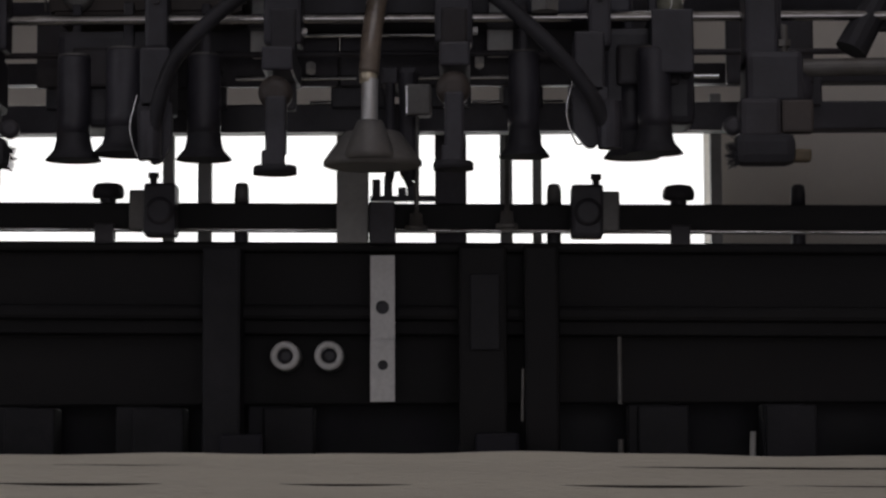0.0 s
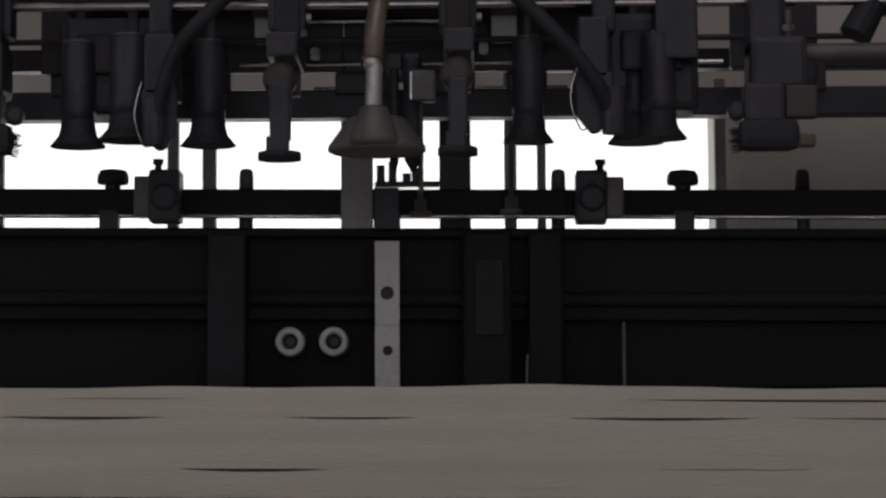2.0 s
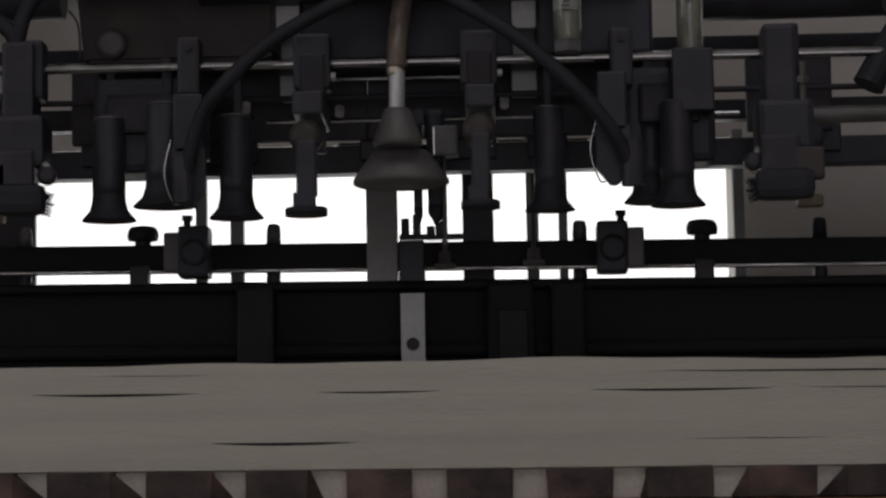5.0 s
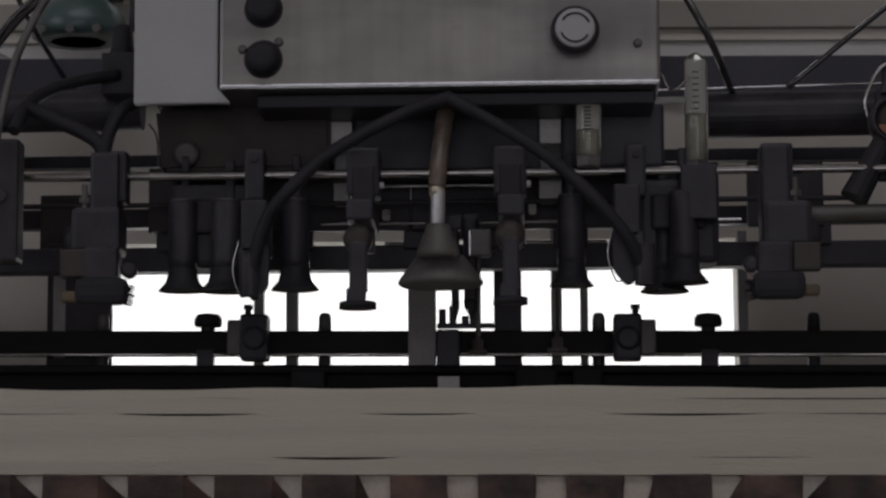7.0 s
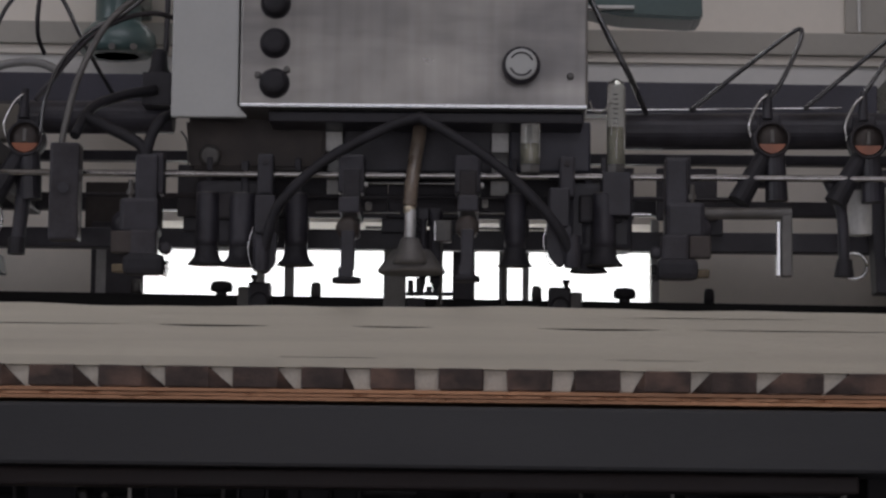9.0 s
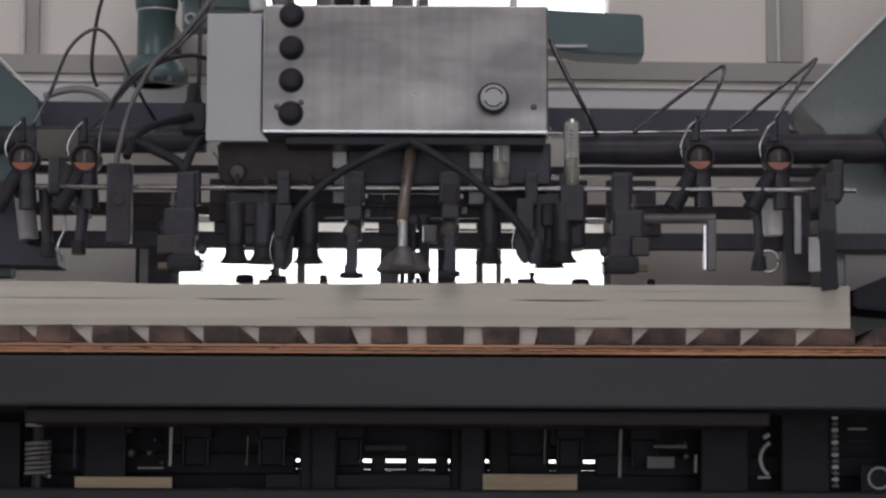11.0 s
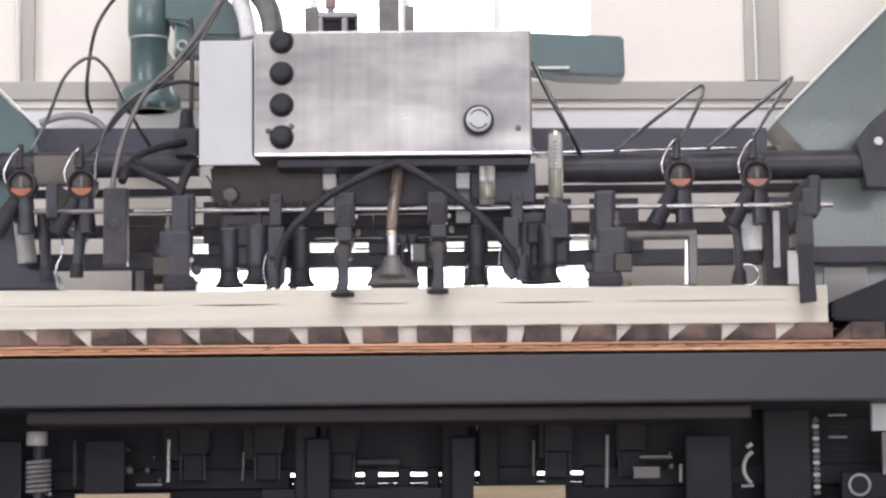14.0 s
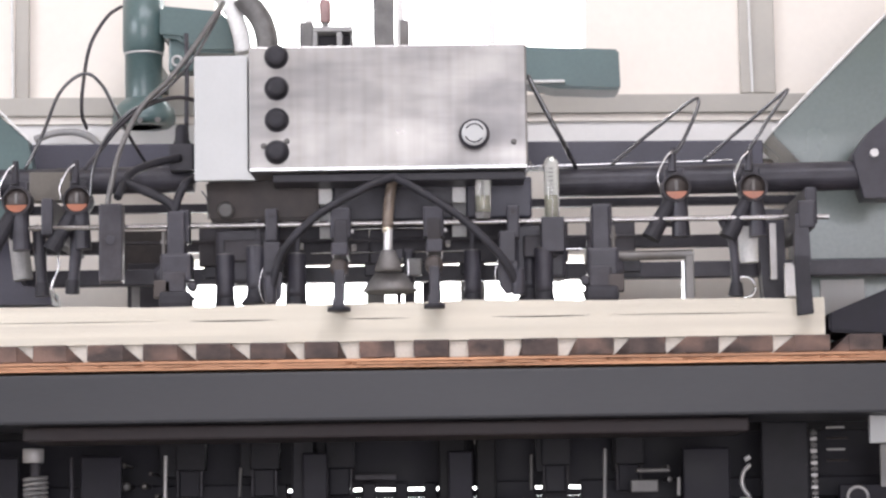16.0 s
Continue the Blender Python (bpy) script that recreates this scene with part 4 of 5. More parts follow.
part("elbow", sweep(B(), [(-0.535, 0.100, 1.223), (-0.529, 0.100, 1.188), (-0.538, 0.100, 1.161), (-0.532, 0.100, 1.138)], 0.0016, 6), CHROME, dk)
block("terminal_box", -0.5699, -0.5138, 0.10, 0.128, 1.2778, 1.318, KHAKI, dk, "khaki terminal box")

# L-shaped gauge bracket and arms on the other side
lb = thing("side_gauge", (0.324, 0.000, 1.188), "bare metal L-shaped side gauge arm", "bracket")
part("arm", cyl(B(), (0.225, 0.030, 1.192), (0.335, 0.030, 1.193), 0.0066, n=18), GREY, lb)
block("drop", 0.3244, 0.3358, 0.024, 0.04, 1.1244, 1.1969, GREY, lb, bev=0.002)
block("bright_edge", 0.3191, 0.3237, 0.03, 0.04, 1.1252, 1.1847, CHROME, lb, bev=0.001)
ha = thing("hanging_arm", (0.465, -0.045, 1.091), "black articulated arm hanging in front of the pile", "arm")
part("upper_link", prism(B(), [(0.4637, 1.2273), (0.4809, 1.2270), (0.4832, 1.1594), (0.4607, 1.1597)], -0.045, -0.025), BLACK, ha)
part("lower_link", prism(B(), [(0.4601, 1.1699), (0.4787, 1.1696), (0.4832, 1.0941), (0.4623, 1.0915)], -0.056, -0.043), RUBBER, ha)
block("shaft_block", 0.4672, 0.4901, -0.046, 0.056, ZSH - 0.025, ZSH + 0.012, BLACK, ha, bev=0.003)
block("pale_plate", 0.4648, 0.4818, 0.08, 0.09, 1.1284, 1.1749, STRAP, ha)
cy = thing("air_cylinder", (0.408, 0.040, 1.160), "bright steel air cylinder with a black rod clevis", "air cylinder")
part("cylinder", cyl(B(), (0.415, 0.080, 1.230), (0.417, 0.080, 1.176), 0.0145, 0.0125, n=20), WHITE, cy, "clear white plastic cup")
part("link", sweep(B(), [(0.376, 0.050, 1.235), (0.391, 0.050, 1.200), (0.394, 0.050, 1.161), (0.394, 0.050, 1.129)], 0.0062, 10), BLACK, cy)
part("boot", cyl(B(), (0.394, 0.050, 1.127), (0.395, 0.050, 1.146), 0.011, 0.008, 14), RUBBER, cy)
part("ring", hoop(B(), (0.411, 0.090, 1.143), 0.0145, 0.002), CHROME, cy)
sp = thing("side_post", (0.446, 0.120, 1.168), "navy painted side post of the machine", "post")
part("post", prism(B(), [(0.4331, 1.2545), (0.4707, 1.2539), (0.4738, 1.1165), (0.4409, 1.1170)], 0.12, 0.16), BLACK, sp)
block("bright_strip", 0.4481, 0.4574, 0.1, 0.108, 1.1540, 1.2320, STRAP, sp)

# ---------------------------------------------------------------- green parts
gr = thing("machine_guard", (0.576, 0.240, 1.178), "grey-green sheet metal guard with a bright sloping edge", "machine guard")
part("sheet", prism(B(), [(0.4754, 1.3812), (0.6898, 1.5935), (0.7553, 1.5935), (0.7329, 1.0320), (0.5089, 1.0344), (0.5179, 1.3353)], 0.25, 0.4, 0.002), GUARD, gr)
# white colour stands in for the highlight along the sloping edge
part("sloping_edge", cyl(B(), (0.475, 0.248, 1.383), (0.689, 0.248, 1.596), 0.0022, n=10), WHITE, gr, "sloping edge coloured white for its highlight")
block("dark_band", 0.5143, 0.7067, 0.246, 0.2495, 1.1714, 1.1974, GREEN, gr, "dark green painted band")
# the window's soft reflection on the guard, put in as a pale plate
block("pale_plate", 0.5374, 0.6004, 0.245, 0.2485, 1.1140, 1.1667, PANEL, gr, "pale patch standing in for a soft reflection")
ge = thing("end_bearing", (0.614, 0.130, 1.300), "black bearing bracket holding the cross tube", "bearing")
part("bracket", prism(B(), [(0.6206, 1.3829), (0.5915, 1.3594), (0.5669, 1.3264), (0.5724, 1.3009), (0.5807, 1.2652), (0.6262, 1.2646)], 0.105, 0.155), BLACK, ge)
part("bolt", cyl(B(), (0.5958, 0.098, 1.3277), (0.5958, 0.106, 1.3277), 0.006, n=8), STRAP, ge)
block("stay", 0.5869, 0.6119, 0.154, 0.252, 1.3009, 1.3264, BLACK, ge)
sg = thing("side_guide", (0.532, -0.020, 1.092), "black wedge-shaped side guide against the pile end", "guide")
part("wedge", prism(B(), [(0.5062, 1.0715), (0.5062, 1.0954), (0.5912, 1.1301), (0.6360, 1.1294), (0.6360, 1.0605)], -0.03, 0.1, 0.003), NIGHT, sg)
gl = thing("machine_guard", (-0.605, 0.160, 1.331), "teal green sheet metal guard with a sloping edge", "machine guard")
part("sheet", prism(B(), [(-0.7334, 1.5248), (-0.6693, 1.4601), (-0.6212, 1.4069), (-0.5814, 1.3725), (-0.5717, 1.3187), (-0.5970, 1.2951), (-0.6120, 1.1244), (-0.7302, 1.1246)], 0.16, 0.2, 0.002), GREEN, gl)
# highlight of this edge is coloured white as well
part("sloping_edge", cyl(B(), (-0.669, 0.158, 1.462), (-0.581, 0.158, 1.373), 0.0018, n=8), WHITE, gl)

mo = thing("gear_motor", (-0.430, 0.300, 1.424), "teal green geared motor standing on the machine", "motor")
cm = Vector((-0.4391, 0.330, 1.4156))
part("body", lathe(B(), [(0.0270, 0.0), (0.0275, 0.0422), (0.0275, 0.1113), (0.0300, 0.1123), (0.0300, 0.1163), (0.0310, 0.1173), (0.0310, 0.1893), (0.026, 0.1923)], cm, 32), GREEN, mo)
part("band_ring", lathe(B(), [(0.0285, 0.1073), (0.0295, 0.1078), (0.0295, 0.1098), (0.0285, 0.1103)], cm, 32), STRAP, mo, "bright clamping ring")
part("flange", lathe(B(), [(0.040, 0.0), (0.046, 0.004), (0.047, 0.012), (0.045, 0.026), (0.036, 0.0362), (0.028, 0.0422)], cm, 10), GREEN, mo)
part("gearbox", prism(B(), [(-0.4124, 1.5925), (-0.3231, 1.5826), (-0.3065, 1.5620), (-0.2992, 1.5196), (-0.3625, 1.5205), (-0.3816, 1.5411), (-0.4125, 1.5450)], 0.30, 0.37, 0.005), GREEN, mo)
block("junction_plate", -0.4010, -0.3640, 0.315, 0.36, 1.4960, 1.5440, GREEN, mo, bev=0.004)
part("bright_port", hoop(B(), (-0.388, 0.312, 1.511), 0.007, 0.002), STRAP, mo)
for dx in (-0.028, 0.0, 0.026):
    part("bolt", cyl(B(), (cm.x + dx, cm.y - 0.050, cm.z + 0.003), (cm.x + dx, cm.y - 0.044, cm.z + 0.003), 0.0045, n=6), GREY, mo)
block("wall_arm", -0.4500, -0.4160, 0.36, YW, cm.z + 0.07, cm.z + 0.10, GREEN, mo)
ar = thing("green_arm", (0.177, 0.200, 1.471), "teal green rectangular machine arm behind the box", "machine arm")
part("arm", prism(B(), [(0.0808, 1.5020), (0.2524, 1.4935), (0.2540, 1.4370), (0.2440, 1.4350), (0.1615, 1.4386), (0.0799, 1.4560)], 0.18, 0.25, 0.003), GREEN, ar)
block("ledge", 0.0791, 0.1748, 0.168, 0.178, 1.4447, 1.4488, WHITE, ar)
tp = thing("top_fixture", (-0.145, 0.200, 1.517), "pale cast fixture and pipes on top of the machine", "fixture")
block("cast_body", -0.1821, -0.1255, 0.2, 0.25, 1.5288, 1.5369, PALE, tp, bev=0.002)
block("cast_cheek", -0.1823, -0.1756, 0.2, 0.25, 1.5018, 1.5287, PALE, tp, bev=0.002)
block("cast_cheek", -0.1485, -0.1401, 0.2, 0.25, 1.5012, 1.5281, PALE, tp, bev=0.002)
block("cast_cheek", -0.1291, -0.1256, 0.2, 0.25, 1.5009, 1.5279, GREY, tp, bev=0.002)
block("recess_plate", -0.1792, -0.1284, 0.235, 0.245, 1.5084, 1.5366, DARK, tp, bev=0.002)
block("side_frame", -0.202, -0.1822, 0.205, 0.24, 1.503, 1.5446, GREY, tp, bev=0.002)
part("cap", lathe(B(), [(0.0075, 0.0), (0.0085, 0.002), (0.0085, 0.03), (0.006, 0.034)], (-0.1651, 0.220, 1.5457), 18), PINK, tp, "dull reddish cap")
part("cap_stem", cyl(B(), (-0.1651, 0.22, 1.5399), (-0.1651, 0.22, 1.5477), 0.005, n=12), GREY, tp)
block("post", -0.0962, -0.0661, 0.205, 0.235, 1.5013, 1.6367, GREY, tp, bev=0.002)
block("slim_post", -0.0582, -0.0447, 0.205, 0.225, 1.5007, 1.5457, GREY, tp, bev=0.002)
part("pipe", sweep(B(), [(-0.2847, 0.250, 1.5088), (-0.2902, 0.250, 1.5422), (-0.3031, 0.250, 1.5757), (-0.3250, 0.250, 1.6052)], 0.0125, 12), WHITE, tp)
part("pipe", sweep(B(), [(-0.2497, 0.240, 1.5022), (-0.2511, 0.240, 1.5312), (-0.2615, 0.240, 1.5605), (-0.2858, 0.240, 1.5899)], 0.0165, 14), GREY, tp)

# ---------------------------------------------------------------- lower machine frame, behind the lift table
lf = thing("lower_frame", (0, 0.25, 0.0), "dark lower machine frame with posts, rods and blocks", "machine frame")
ZLB = 0.8384
block("lower_beam", -0.95, 0.95, 0.215, 0.30, ZLB - 0.09, ZLB, TABLE, lf, bev=0.004)
# shade below the table is put into the colour of these posts and fills
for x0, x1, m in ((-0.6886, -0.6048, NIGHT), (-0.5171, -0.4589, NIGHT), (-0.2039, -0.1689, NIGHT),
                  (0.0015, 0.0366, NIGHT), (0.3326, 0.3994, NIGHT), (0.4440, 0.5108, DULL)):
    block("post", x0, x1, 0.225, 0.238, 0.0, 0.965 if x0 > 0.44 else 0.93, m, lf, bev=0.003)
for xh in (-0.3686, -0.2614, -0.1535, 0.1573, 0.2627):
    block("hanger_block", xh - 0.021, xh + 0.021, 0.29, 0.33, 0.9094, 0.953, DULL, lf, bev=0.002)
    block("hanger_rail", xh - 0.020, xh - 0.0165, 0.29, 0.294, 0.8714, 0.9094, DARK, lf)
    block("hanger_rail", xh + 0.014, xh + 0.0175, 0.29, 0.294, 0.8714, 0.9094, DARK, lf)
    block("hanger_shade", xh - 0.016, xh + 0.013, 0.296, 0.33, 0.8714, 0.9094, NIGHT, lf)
for c0, c1, m in (((-0.396, 0.220, 0.929), (-0.397, 0.220, 0.869), STRAP), ((-0.529, 0.220, 0.929), (-0.528, 0.220, 0.865), DARK), ((-0.295, 0.280, 0.912), (-0.297, 0.280, 0.871), GREY), ((0.223, 0.220, 0.930), (0.221, 0.220, 0.856), PALE), ((0.121, 0.280, 0.925), (0.120, 0.280, 0.875), GREY), ((0.326, 0.220, 0.888), (0.325, 0.220, 0.863), PALE)):
    part("rod", cyl(B(), c0, c1, 0.0024, n=10), m, lf)
# open slots to the light between dark sleeves
SL = (0.8774, 0.8818, 0.8668, 0.8672)
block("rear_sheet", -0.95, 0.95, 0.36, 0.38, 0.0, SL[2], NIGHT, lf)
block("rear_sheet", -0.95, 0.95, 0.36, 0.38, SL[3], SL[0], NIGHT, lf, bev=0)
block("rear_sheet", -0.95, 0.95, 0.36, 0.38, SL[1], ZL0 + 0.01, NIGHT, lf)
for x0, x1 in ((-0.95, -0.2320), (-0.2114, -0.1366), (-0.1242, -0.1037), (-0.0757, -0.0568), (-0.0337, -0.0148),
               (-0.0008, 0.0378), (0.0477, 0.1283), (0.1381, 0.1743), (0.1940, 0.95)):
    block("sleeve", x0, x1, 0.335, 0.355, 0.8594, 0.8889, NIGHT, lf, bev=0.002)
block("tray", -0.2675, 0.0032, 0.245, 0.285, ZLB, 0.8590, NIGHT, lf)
block("step_bracket", 0.2603, 0.2986, 0.24, 0.26, 0.8684, 0.8859, GREY, lf)
block("step_bracket", 0.2684, 0.3164, 0.24, 0.26, 0.8963, 0.9018, GREY, lf)
block("cross_strap", -0.1333, -0.0724, 0.3, 0.31, 0.8920, 0.9009, DARK, lf)
for c, q in (((-0.460, 0.260, 0.917), 0.004), ((-0.457, 0.260, 0.887), 0.007), ((-0.431, 0.260, 0.887), 0.005), ((-0.413, 0.260, 0.873), 0.0035), ((-0.422, 0.260, 0.905), 0.003), ((0.316, 0.260, 0.886), 0.005), ((0.314, 0.260, 0.904), 0.003)):
    part("bolt_head", lathe(B(), [(q, 0.004), (q, -0.001), (q * 0.5, -0.003)], c, 8, "Y"), GREY, lf)
    part("bolt_shank", cyl(B(), c, (c[0], 0.36, c[2]), q * 0.5, n=8), DARK, lf)
part("foot_bar", cyl(B(), (-0.444, 0.240, 0.866), (-0.408, 0.240, 0.866), 0.0014, n=8), STRAP, lf)
part("disc", hoop(B(), (0.578, 0.225, 0.857), 0.0145, 0.0022), STRAP, lf)
block("disc_plate", 0.5537, 0.6650, 0.23, 0.24, 0.0, 0.8751, NIGHT, lf)
part("curved_lever", sweep(B(), [(0.4287, 0.232, 0.9051), (0.4196, 0.232, 0.8957), (0.4160, 0.232, 0.8814), (0.4197, 0.232, 0.8686), (0.4267, 0.232, 0.8605)], 0.0032, 8), STRAP, lf)
part("lever_head", cyl(B(), (0.4208, 0.232, 0.9116), (0.4281, 0.232, 0.9163), 0.0036, n=10), STRAP, lf)
part("lever_foot", cyl(B(), (0.4122, 0.232, 0.8567), (0.4298, 0.232, 0.8573), 0.0022, n=8), STRAP, lf)
block("pale_upright", 0.6107, 0.6493, 0.222, 0.2285, 0.8707, 0.9306, PALE, lf)
cb = Vector((-0.581, 0.230, 0.854))
co = thing("coil_spring", cb, "bright steel coil spring on a rod", "spring")
pts = []
for k in range(0, 7 * 10 + 1):
    a = 2 * math.pi * k / 10
    pts.append((cb.x + 0.016 * math.cos(a), cb.y + 0.012 * math.sin(a), cb.z + 0.047 * k / 70))
part("coil", sweep(B(), pts, 0.0029, 6, 2), PALE, co)
part("cap", lathe(B(), [(0.014, 0), (0.0152, 0.002), (0.0152, 0.018), (0.014, 0.020)], cb + Vector((-0.003, 0, 0.068)), 20), STRAP, co)
part("rod", cyl(B(), (cb.x, cb.y, 0.0), cb + Vector((0, 0, 0.07)), 0.008, n=12), DARK, co)
ch = thing("lift_chain", (0.518, 0.230, 0.845), "steel roller lift chain", "chain")
zc0 = 0.8433
for k in range(13):
    z = zc0 + k * 0.0085
    xx = 0.5184
    block("link", xx - 0.005, xx + 0.005, 0.225 + 0.002 * (k % 2), 0.232, z, z + 0.0058, STRAP if k % 2 else GREY, ch, bev=0.0018)
    part("link_pin", cyl(B(), (xx, 0.226, z + 0.007), (xx, 0.25, z + 0.007), 0.0016, n=6), GREY, ch)
for k in range(4):
    xx, z = 0.5383, zc0 + 0.066 + k * 0.0155
    part("cross_pin", cyl(B(), (xx, 0.24, z), (xx + 0.03 - 0.004 * (k % 2), 0.24, z), 0.0016, n=8), STRAP if k % 2 else WORN, ch)
for x0, x1, z1 in ((-0.5274, -0.3939, 0.8534), (0.0334, 0.1627, 0.8599)):
    tagged(block("wood_offcut", x0, x1, 0.216, 0.222, ZLB, z1, PINE, bev=0.0008), "pale pine offcut lying on the lower beam", "wood", "wood offcuts")

# ---------------------------------------------------------------- lift table, pallet and pile (heights at their end position)
table = thing("lift_table", (0, 0.1, 0.963), "slate grey steel lift table carrying the pallet", "lift table")
block("front_beam", -1.0, 1.0, -0.055, 0.20, 0.9630, 1.0279, TABLE, table, bev=0.004)
block("under_channel", -0.5594, 0.3999, -0.01, 0.16, 0.9428, 0.9630 - 0.001, UNDER, table, "rusty brown underside channel", bev=0.003)
block("pale_plate", 0.5596, 0.6052, -0.005, 0.01, 0.9253, 0.9630 - 0.001, PANEL, table, "pale grey end plate")
pallet = thing("pallet", (0, 0.1, 1.03), "plywood pallet with dark wooden skid blocks", "pallet")
rp = random.Random(3)
ZP0, ZP1 = 1.0315, 1.0448
zs = (ZP0 + 0.0005, ZP0 + (ZP1 - ZP0) * 0.36, ZP0 + (ZP1 - ZP0) * 0.66, ZP1)
for k in range(3):
    bm = B()
    rows_ = []
    for i in range(241):
        x = -0.98 + 1.96 * i / 240
        chip = rp.uniform(0.0015, 0.004) if rp.random() < 0.14 else 0.0
        y0 = -0.047 + 0.0015 * (k % 2) + rp.uniform(0, 0.0009) + chip
        za, zb_ = zs[k] + rp.uniform(0, 0.0004), zs[k + 1] - 0.0005 - rp.uniform(0, 0.0006)
        rows_.append([bm.verts.new(p) for p in ((x, y0, za), (x, y0, zb_), (x, 0.224, zb_), (x, 0.224, za))])
    for a, b in zip(rows_, rows_[1:]):
        for j in range(4):
            bm.faces.new((a[j], b[j], b[(j + 1) % 4], a[(j + 1) % 4]))
    bm.faces.new(rows_[0]), bm.faces.new(rows_[-1][::-1])
    bmesh.ops.recalc_face_normals(bm, faces=bm.faces)
    part("plywood_sheet", bm, PLY, pallet)
ZS1 = 1.0678
PITCH = 0.0712
X0S = -0.1123
for k in range(-9, 11):
    x = X0S + PITCH * k + rp.uniform(-0.0012, 0.0012)
    w = 0.0455 + rp.uniform(-0.002, 0.002)
    h = rp.uniform(-0.001, 0.0006)
    bm = bx(B(), -w / 2, w / 2, 0.0, 0.24, ZP1 + 0.0004, ZS1 + min(h, 0.0), 0.0014)
    q = math.tan(radians(rp.uniform(-2, 2)))
    # the inner side of the outer skids is sawn at a splay
    side_ = -1 if x + w / 2 > 0 else 1
    e = side_ * max(0.0, min(0.13 * (abs(x + w / 2 + side_ * w / 2) - 0.06), 0.025)) * rp.uniform(0.85, 1.1)
    if abs(e) > 0.003:
        xi, zt, zb0 = side_ * (w / 2 - 0.0008), ZS1 - 0.0012, ZP1 + 0.0006
        fr = [bm.verts.new(p) for p in ((xi, 0.0016, zb0), (xi, 0.0016, zt), (xi + e, 0.018, zb0))]
        bk = [bm.verts.new((p.co.x, 0.15, p.co.z)) for p in fr]
        bm.faces.new(fr), bm.faces.new(bk[::-1])
        for j in range(3):
            bm.faces.new((fr[j], bk[j], bk[(j + 1) % 3], fr[(j + 1) % 3]))
        bmesh.ops.recalc_face_normals(bm, faces=bm.faces)
    for v in bm.verts:
        v.co.x += q * v.co.y + x + w / 2 + (rp.uniform(-0.0012, 0.0012) if v.co.y < 0.01 else 0)
        v.co.z += rp.uniform(-0.0007, 0.0003) if v.co.z > ZP1 + 0.01 else 0
        v.co.y += -0.0425 + q * (v.co.x - x - w / 2)
    part("skid_block", bm, SKID, pallet)
block("liner", -0.64, 0.498, -0.024, 0.17, ZP1 + 0.0003, ZS1 - 0.0004, PAPER_UNDER, pallet, "cream liner board between the skids")

XPL, XPR = -0.66, 0.5009
layers = []
pile = thing("board_pile", (0, 0.1, ZS1), "stack of cream board sheets with wavy dark gaps", "board pile")
H0 = 0.0777
LAYERS = [(0.0, 0.0105, 0.0), (0.0105, 0.0207, 0.9), (0.0207, 0.036, 0.9), (0.036, 0.0567, 0.95), (0.0567, 0.0695, 0.95), (0.0695, H0, 1.0)]
GAPS = {1: [(-0.215, -0.10, 0.0026), (0.12, 0.24, 0.0008)], 3: [(-0.63, -0.35, 0.0012), (-0.345, -0.215, 0.0023), (-0.14, -0.04, 0.0017), (0.055, 0.20, 0.0022), (0.205, 0.46, 0.0013)], 4: [(0.09, 0.40, 0.0018), (-0.3, -0.2, 0.0007)]}


def ripple(x):
    return 0.0012 * math.sin(9.0 * x + 1.2) + 0.0007 * math.sin(23.0 * x + 0.4) + 0.0004 * math.sin(51.0 * x)


for k, (za, zb_, _) in enumerate(LAYERS):
    bm = B()
    nseg = 160
    last = k == len(LAYERS) - 1
    y0 = -0.03 + 0.00018 * k
    below = GAPS.get(k - 1, [])
    rows_ = []
    for i in range(nseg + 1):
        x = XPL + (XPR - XPL) * i / nseg
        zt = zb_ + (ripple(x) if last else 0.0)
        for a, b, d in GAPS.get(k, []):
            if a < x < b:
                zt -= d * math.sin(math.pi * (x - a) / (b - a)) ** 0.7
        zl = za - (0.003 if k > 1 else 0.0006 if k else 0.0)
        for a, b, d in below:
            if a - 0.001 < x < b + 0.001:
                zl = za - d * 0.15
        rows_.append([bm.verts.new((x, yy, zv)) for yy, zv in ((y0, zl), (y0, zt), (0.224, zt), (0.224, zl))])
    for a, b in zip(rows_, rows_[1:]):
        for j in range(4):
            bm.faces.new((a[j], b[j], b[(j + 1) % 4], a[(j + 1) % 4]))
    bm.faces.new(rows_[0]), bm.faces.new(rows_[-1][::-1])
    bmesh.ops.recalc_face_normals(bm, faces=bm.faces)
    ob = part("board_layer", bm, PAPER, pile)
    ob.matrix_parent_inverse = Matrix.Identity(4)
    ob.location = (0, -0.1, 0)
    layers.append(ob)
    # a dark sheet behind each gap paints the shade between layers
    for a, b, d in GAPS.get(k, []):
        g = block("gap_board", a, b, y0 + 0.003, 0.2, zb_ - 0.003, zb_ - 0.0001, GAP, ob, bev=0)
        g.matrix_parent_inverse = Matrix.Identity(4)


# ---------------------------------------------------------------- movement
LIFT = [(0, -0.2330), (0.5, -0.2240), (1, -0.2145), (1.5, -0.2060), (2, -0.1964), (2.5, -0.1877), (3, -0.1780), (5.5, -0.1305), (6, -0.1180), (6.5, -0.1066), (7, -0.0950), (7.5, -0.0848),
        (8, -0.0720), (8.5, -0.0592), (9, -0.0487), (11.5, -0.0125), (12.0, -0.0015), (12.3, 0.0), (16, 0.0)]
HEIGHT = [(0, 0.0777), (3, 0.0777), (5.5, 0.0760), (7, 0.0710), (9, 0.0645), (11.5, 0.0535), (12.3, 0.0515), (16, 0.0505)]


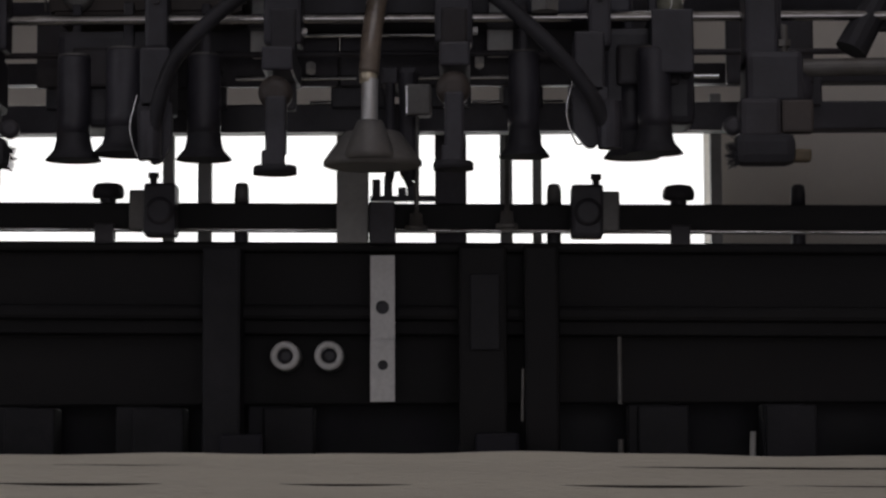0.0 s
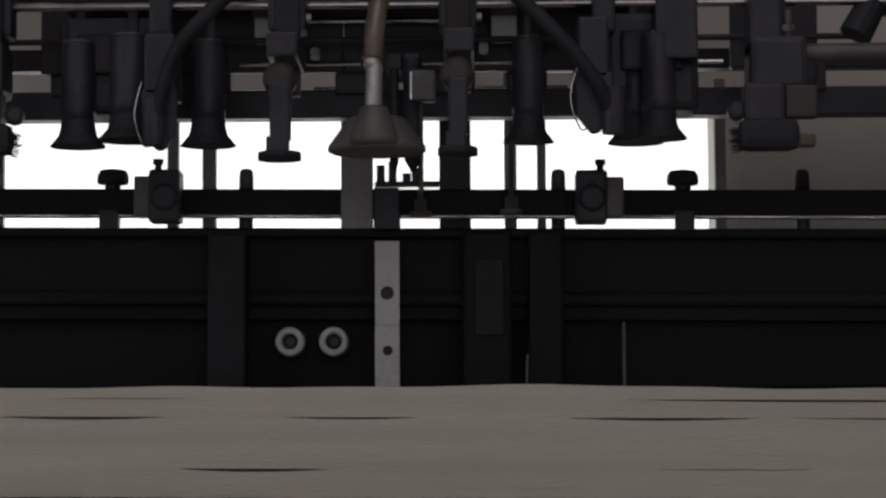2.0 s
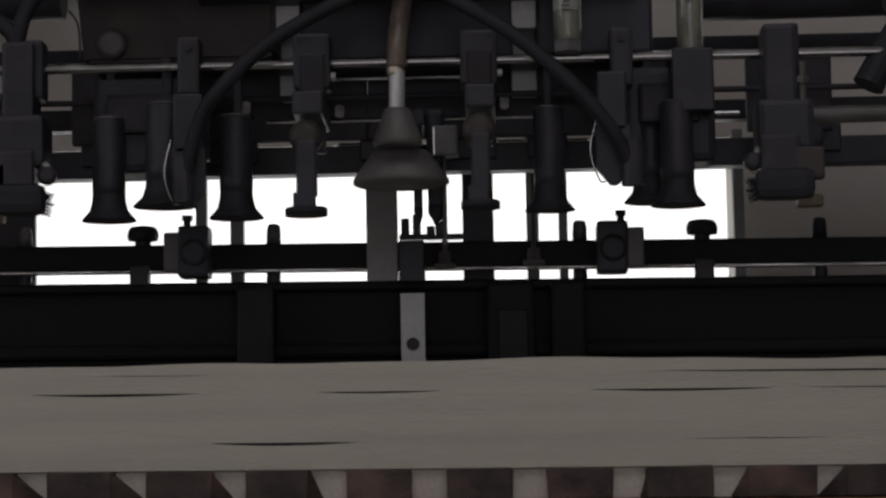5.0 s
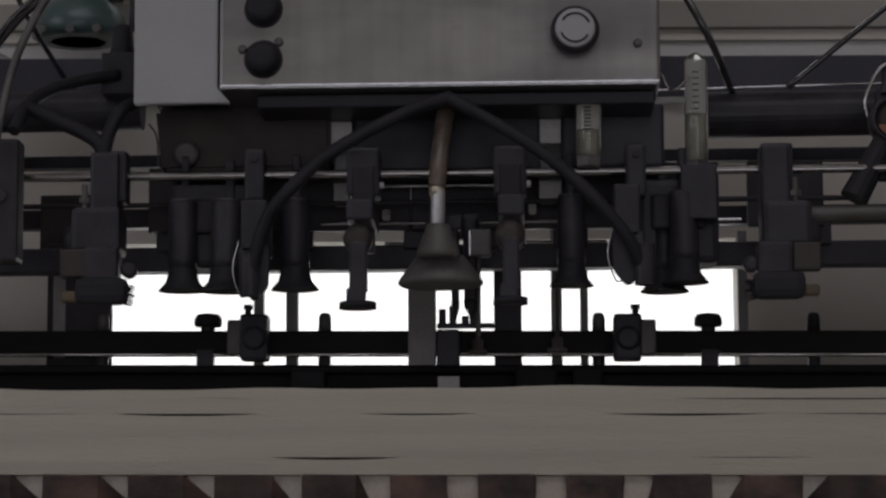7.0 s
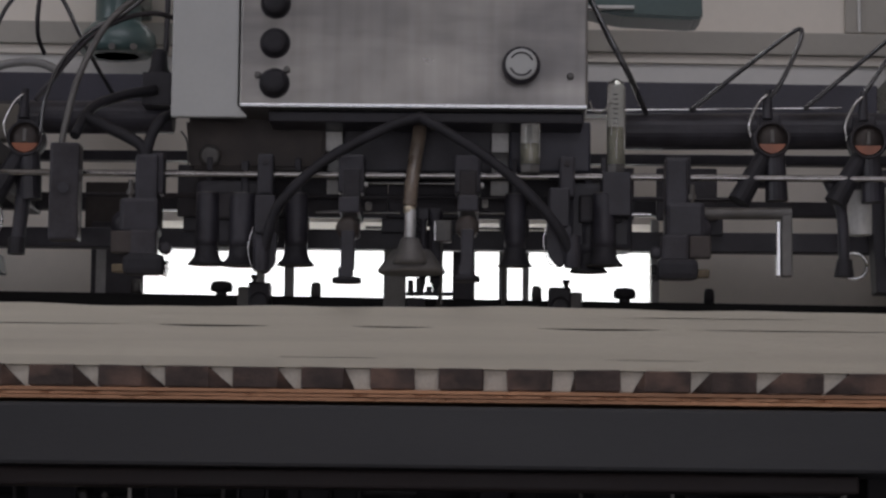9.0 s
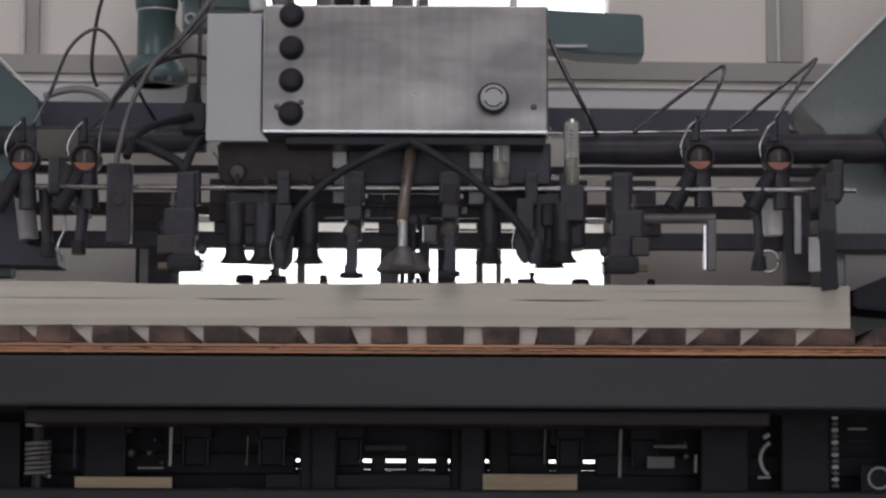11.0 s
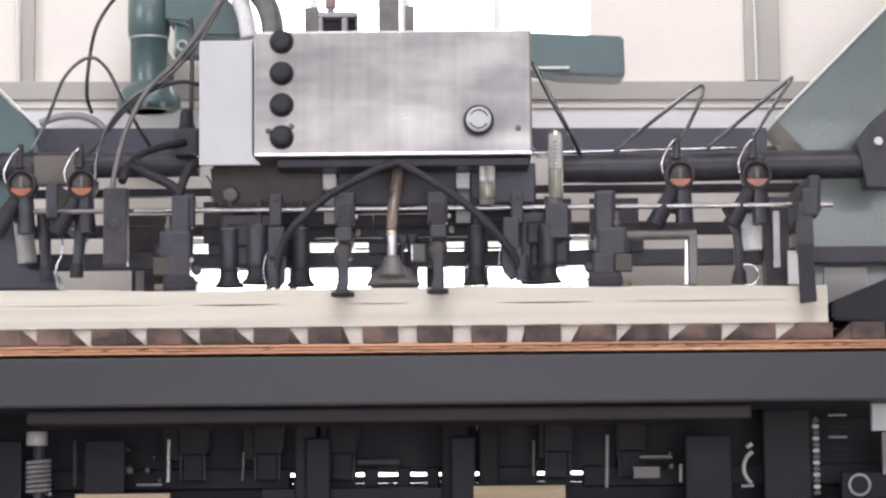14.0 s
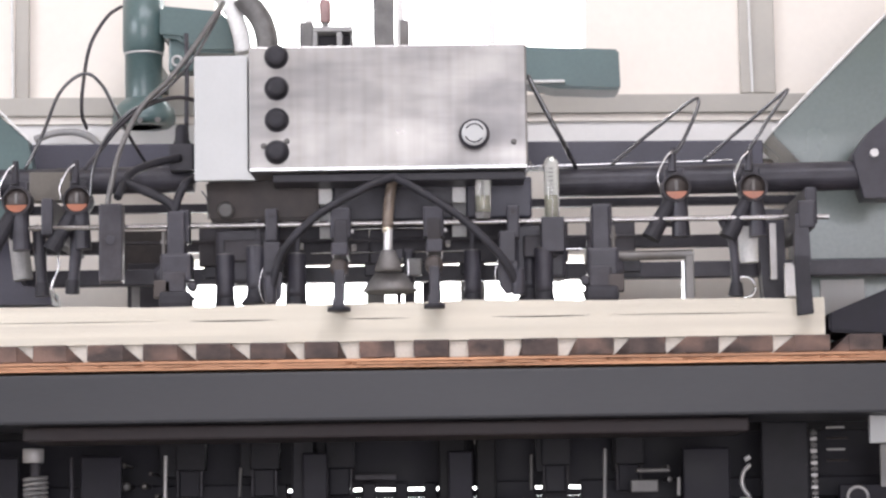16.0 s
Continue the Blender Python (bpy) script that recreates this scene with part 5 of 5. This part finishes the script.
BOB = [(0, 0.022), (6.5, 0.022), (7, 0.0285), (7.5, 0.023), (8, 0.021), (8.5, 0.0095), (9, 0.0335), (9.8, 0.025), (10.5, 0.015), (11.5, 0.0255), (12, 0.025), (12.5, 0.015), (13, 0.034), (13.5, 0.032), (14, 0.032), (14.5, 0.030), (15, 0.023), (15.5, 0.0195), (16, 0.014)]


def smooth(a, b, t):
    u = min(1.0, max(0.0, (t - a) / (b - a)))
    return u * u * (3 - 2 * u)


def tilt(t):
    """The load hangs a little lower at one end until the hoist levels it, in degrees."""
    return float(np.interp(t, [0, 5.5, 6.5, 7.5, 9, 11.5, 16], [0.45, 0.5, 0.55, 0.35, 0.15, 0, 0]))


def motions():
    for ob in (table, pallet, pile):
        c = Vector(ob.matrix_basis.translation)
        walk(ob, [(t, pose(c.x, c.y, c.z + dz - 0.25 * math.radians(tilt(t)), 0, tilt(t), 0)) for t, dz in LIFT])
    for k, (ob, (_, _, share)) in enumerate(zip(layers, LAYERS)):
        walk(ob, [(t, pose(0, -0.1, max(share * (h - H0), -0.0092 if k < 3 else -1.0))) for t, h in HEIGHT])
    times = [round(0.1 * k, 1) for k in range(161)]
    cyc = lambda t: (t - 0.78) % 1.8775
    up = lambda t: smooth(0.0, 0.2, cyc(t)) * (1 - smooth(0.5, 0.8, cyc(t)))
    c = Vector(cone.matrix_basis.translation)
    walk(cone, [(t, pose(c.x, c.y, c.z + 0.0165 * up(t))) for t in times])
    for ob, rise in cone_slides:
        walk(ob, [(t, pose(0, 0, rise * up(t))) for t in times])
    c = Vector(hose.matrix_basis.translation)
    walk(hose, [(t, pose(c.x, c.y, c.z + 0.036 * up(t))) for t in times])
    c = Vector(gauge.matrix_basis.translation)
    walk(gauge, [(t, pose(c.x, c.y, c.z + h - 0.014)) for t, h in BOB])
    dip = lambda t: smooth(0.06, 0.22, cyc(t)) * (1 - smooth(0.42, 0.6, cyc(t)))
    late = lambda t: smooth(0.45, 0.6, cyc(t)) * (1 - smooth(0.8, 1.0, cyc(t)))
    for k, ob in enumerate(bells):
        c = Vector(ob.matrix_basis.translation)
        inner = k in (1, 4)
        side_ = 0.005 if k == 1 else -0.003 if k == 4 else 0.0
        walk(ob, [(t, pose(c.x + side_ * dip(t), c.y, c.z - (0.0075 if inner else 0.0145) * dip(t) + (0.0 if inner else 0.005) * late(t))) for t in times])
    for ob, s in sliders:
        c = Vector(ob.matrix_basis.translation)
        walk(ob, [(t, pose(c.x - s * 0.007 * dip(t), c.y, c.z - 0.010 * dip(t))) for t in times])
    for ob in (carriage, lb):
        c = Vector(ob.matrix_basis.translation)
        walk(ob, [(t, pose(c.x, c.y, c.z - 0.0105 * dip(t))) for t in times])


motions()
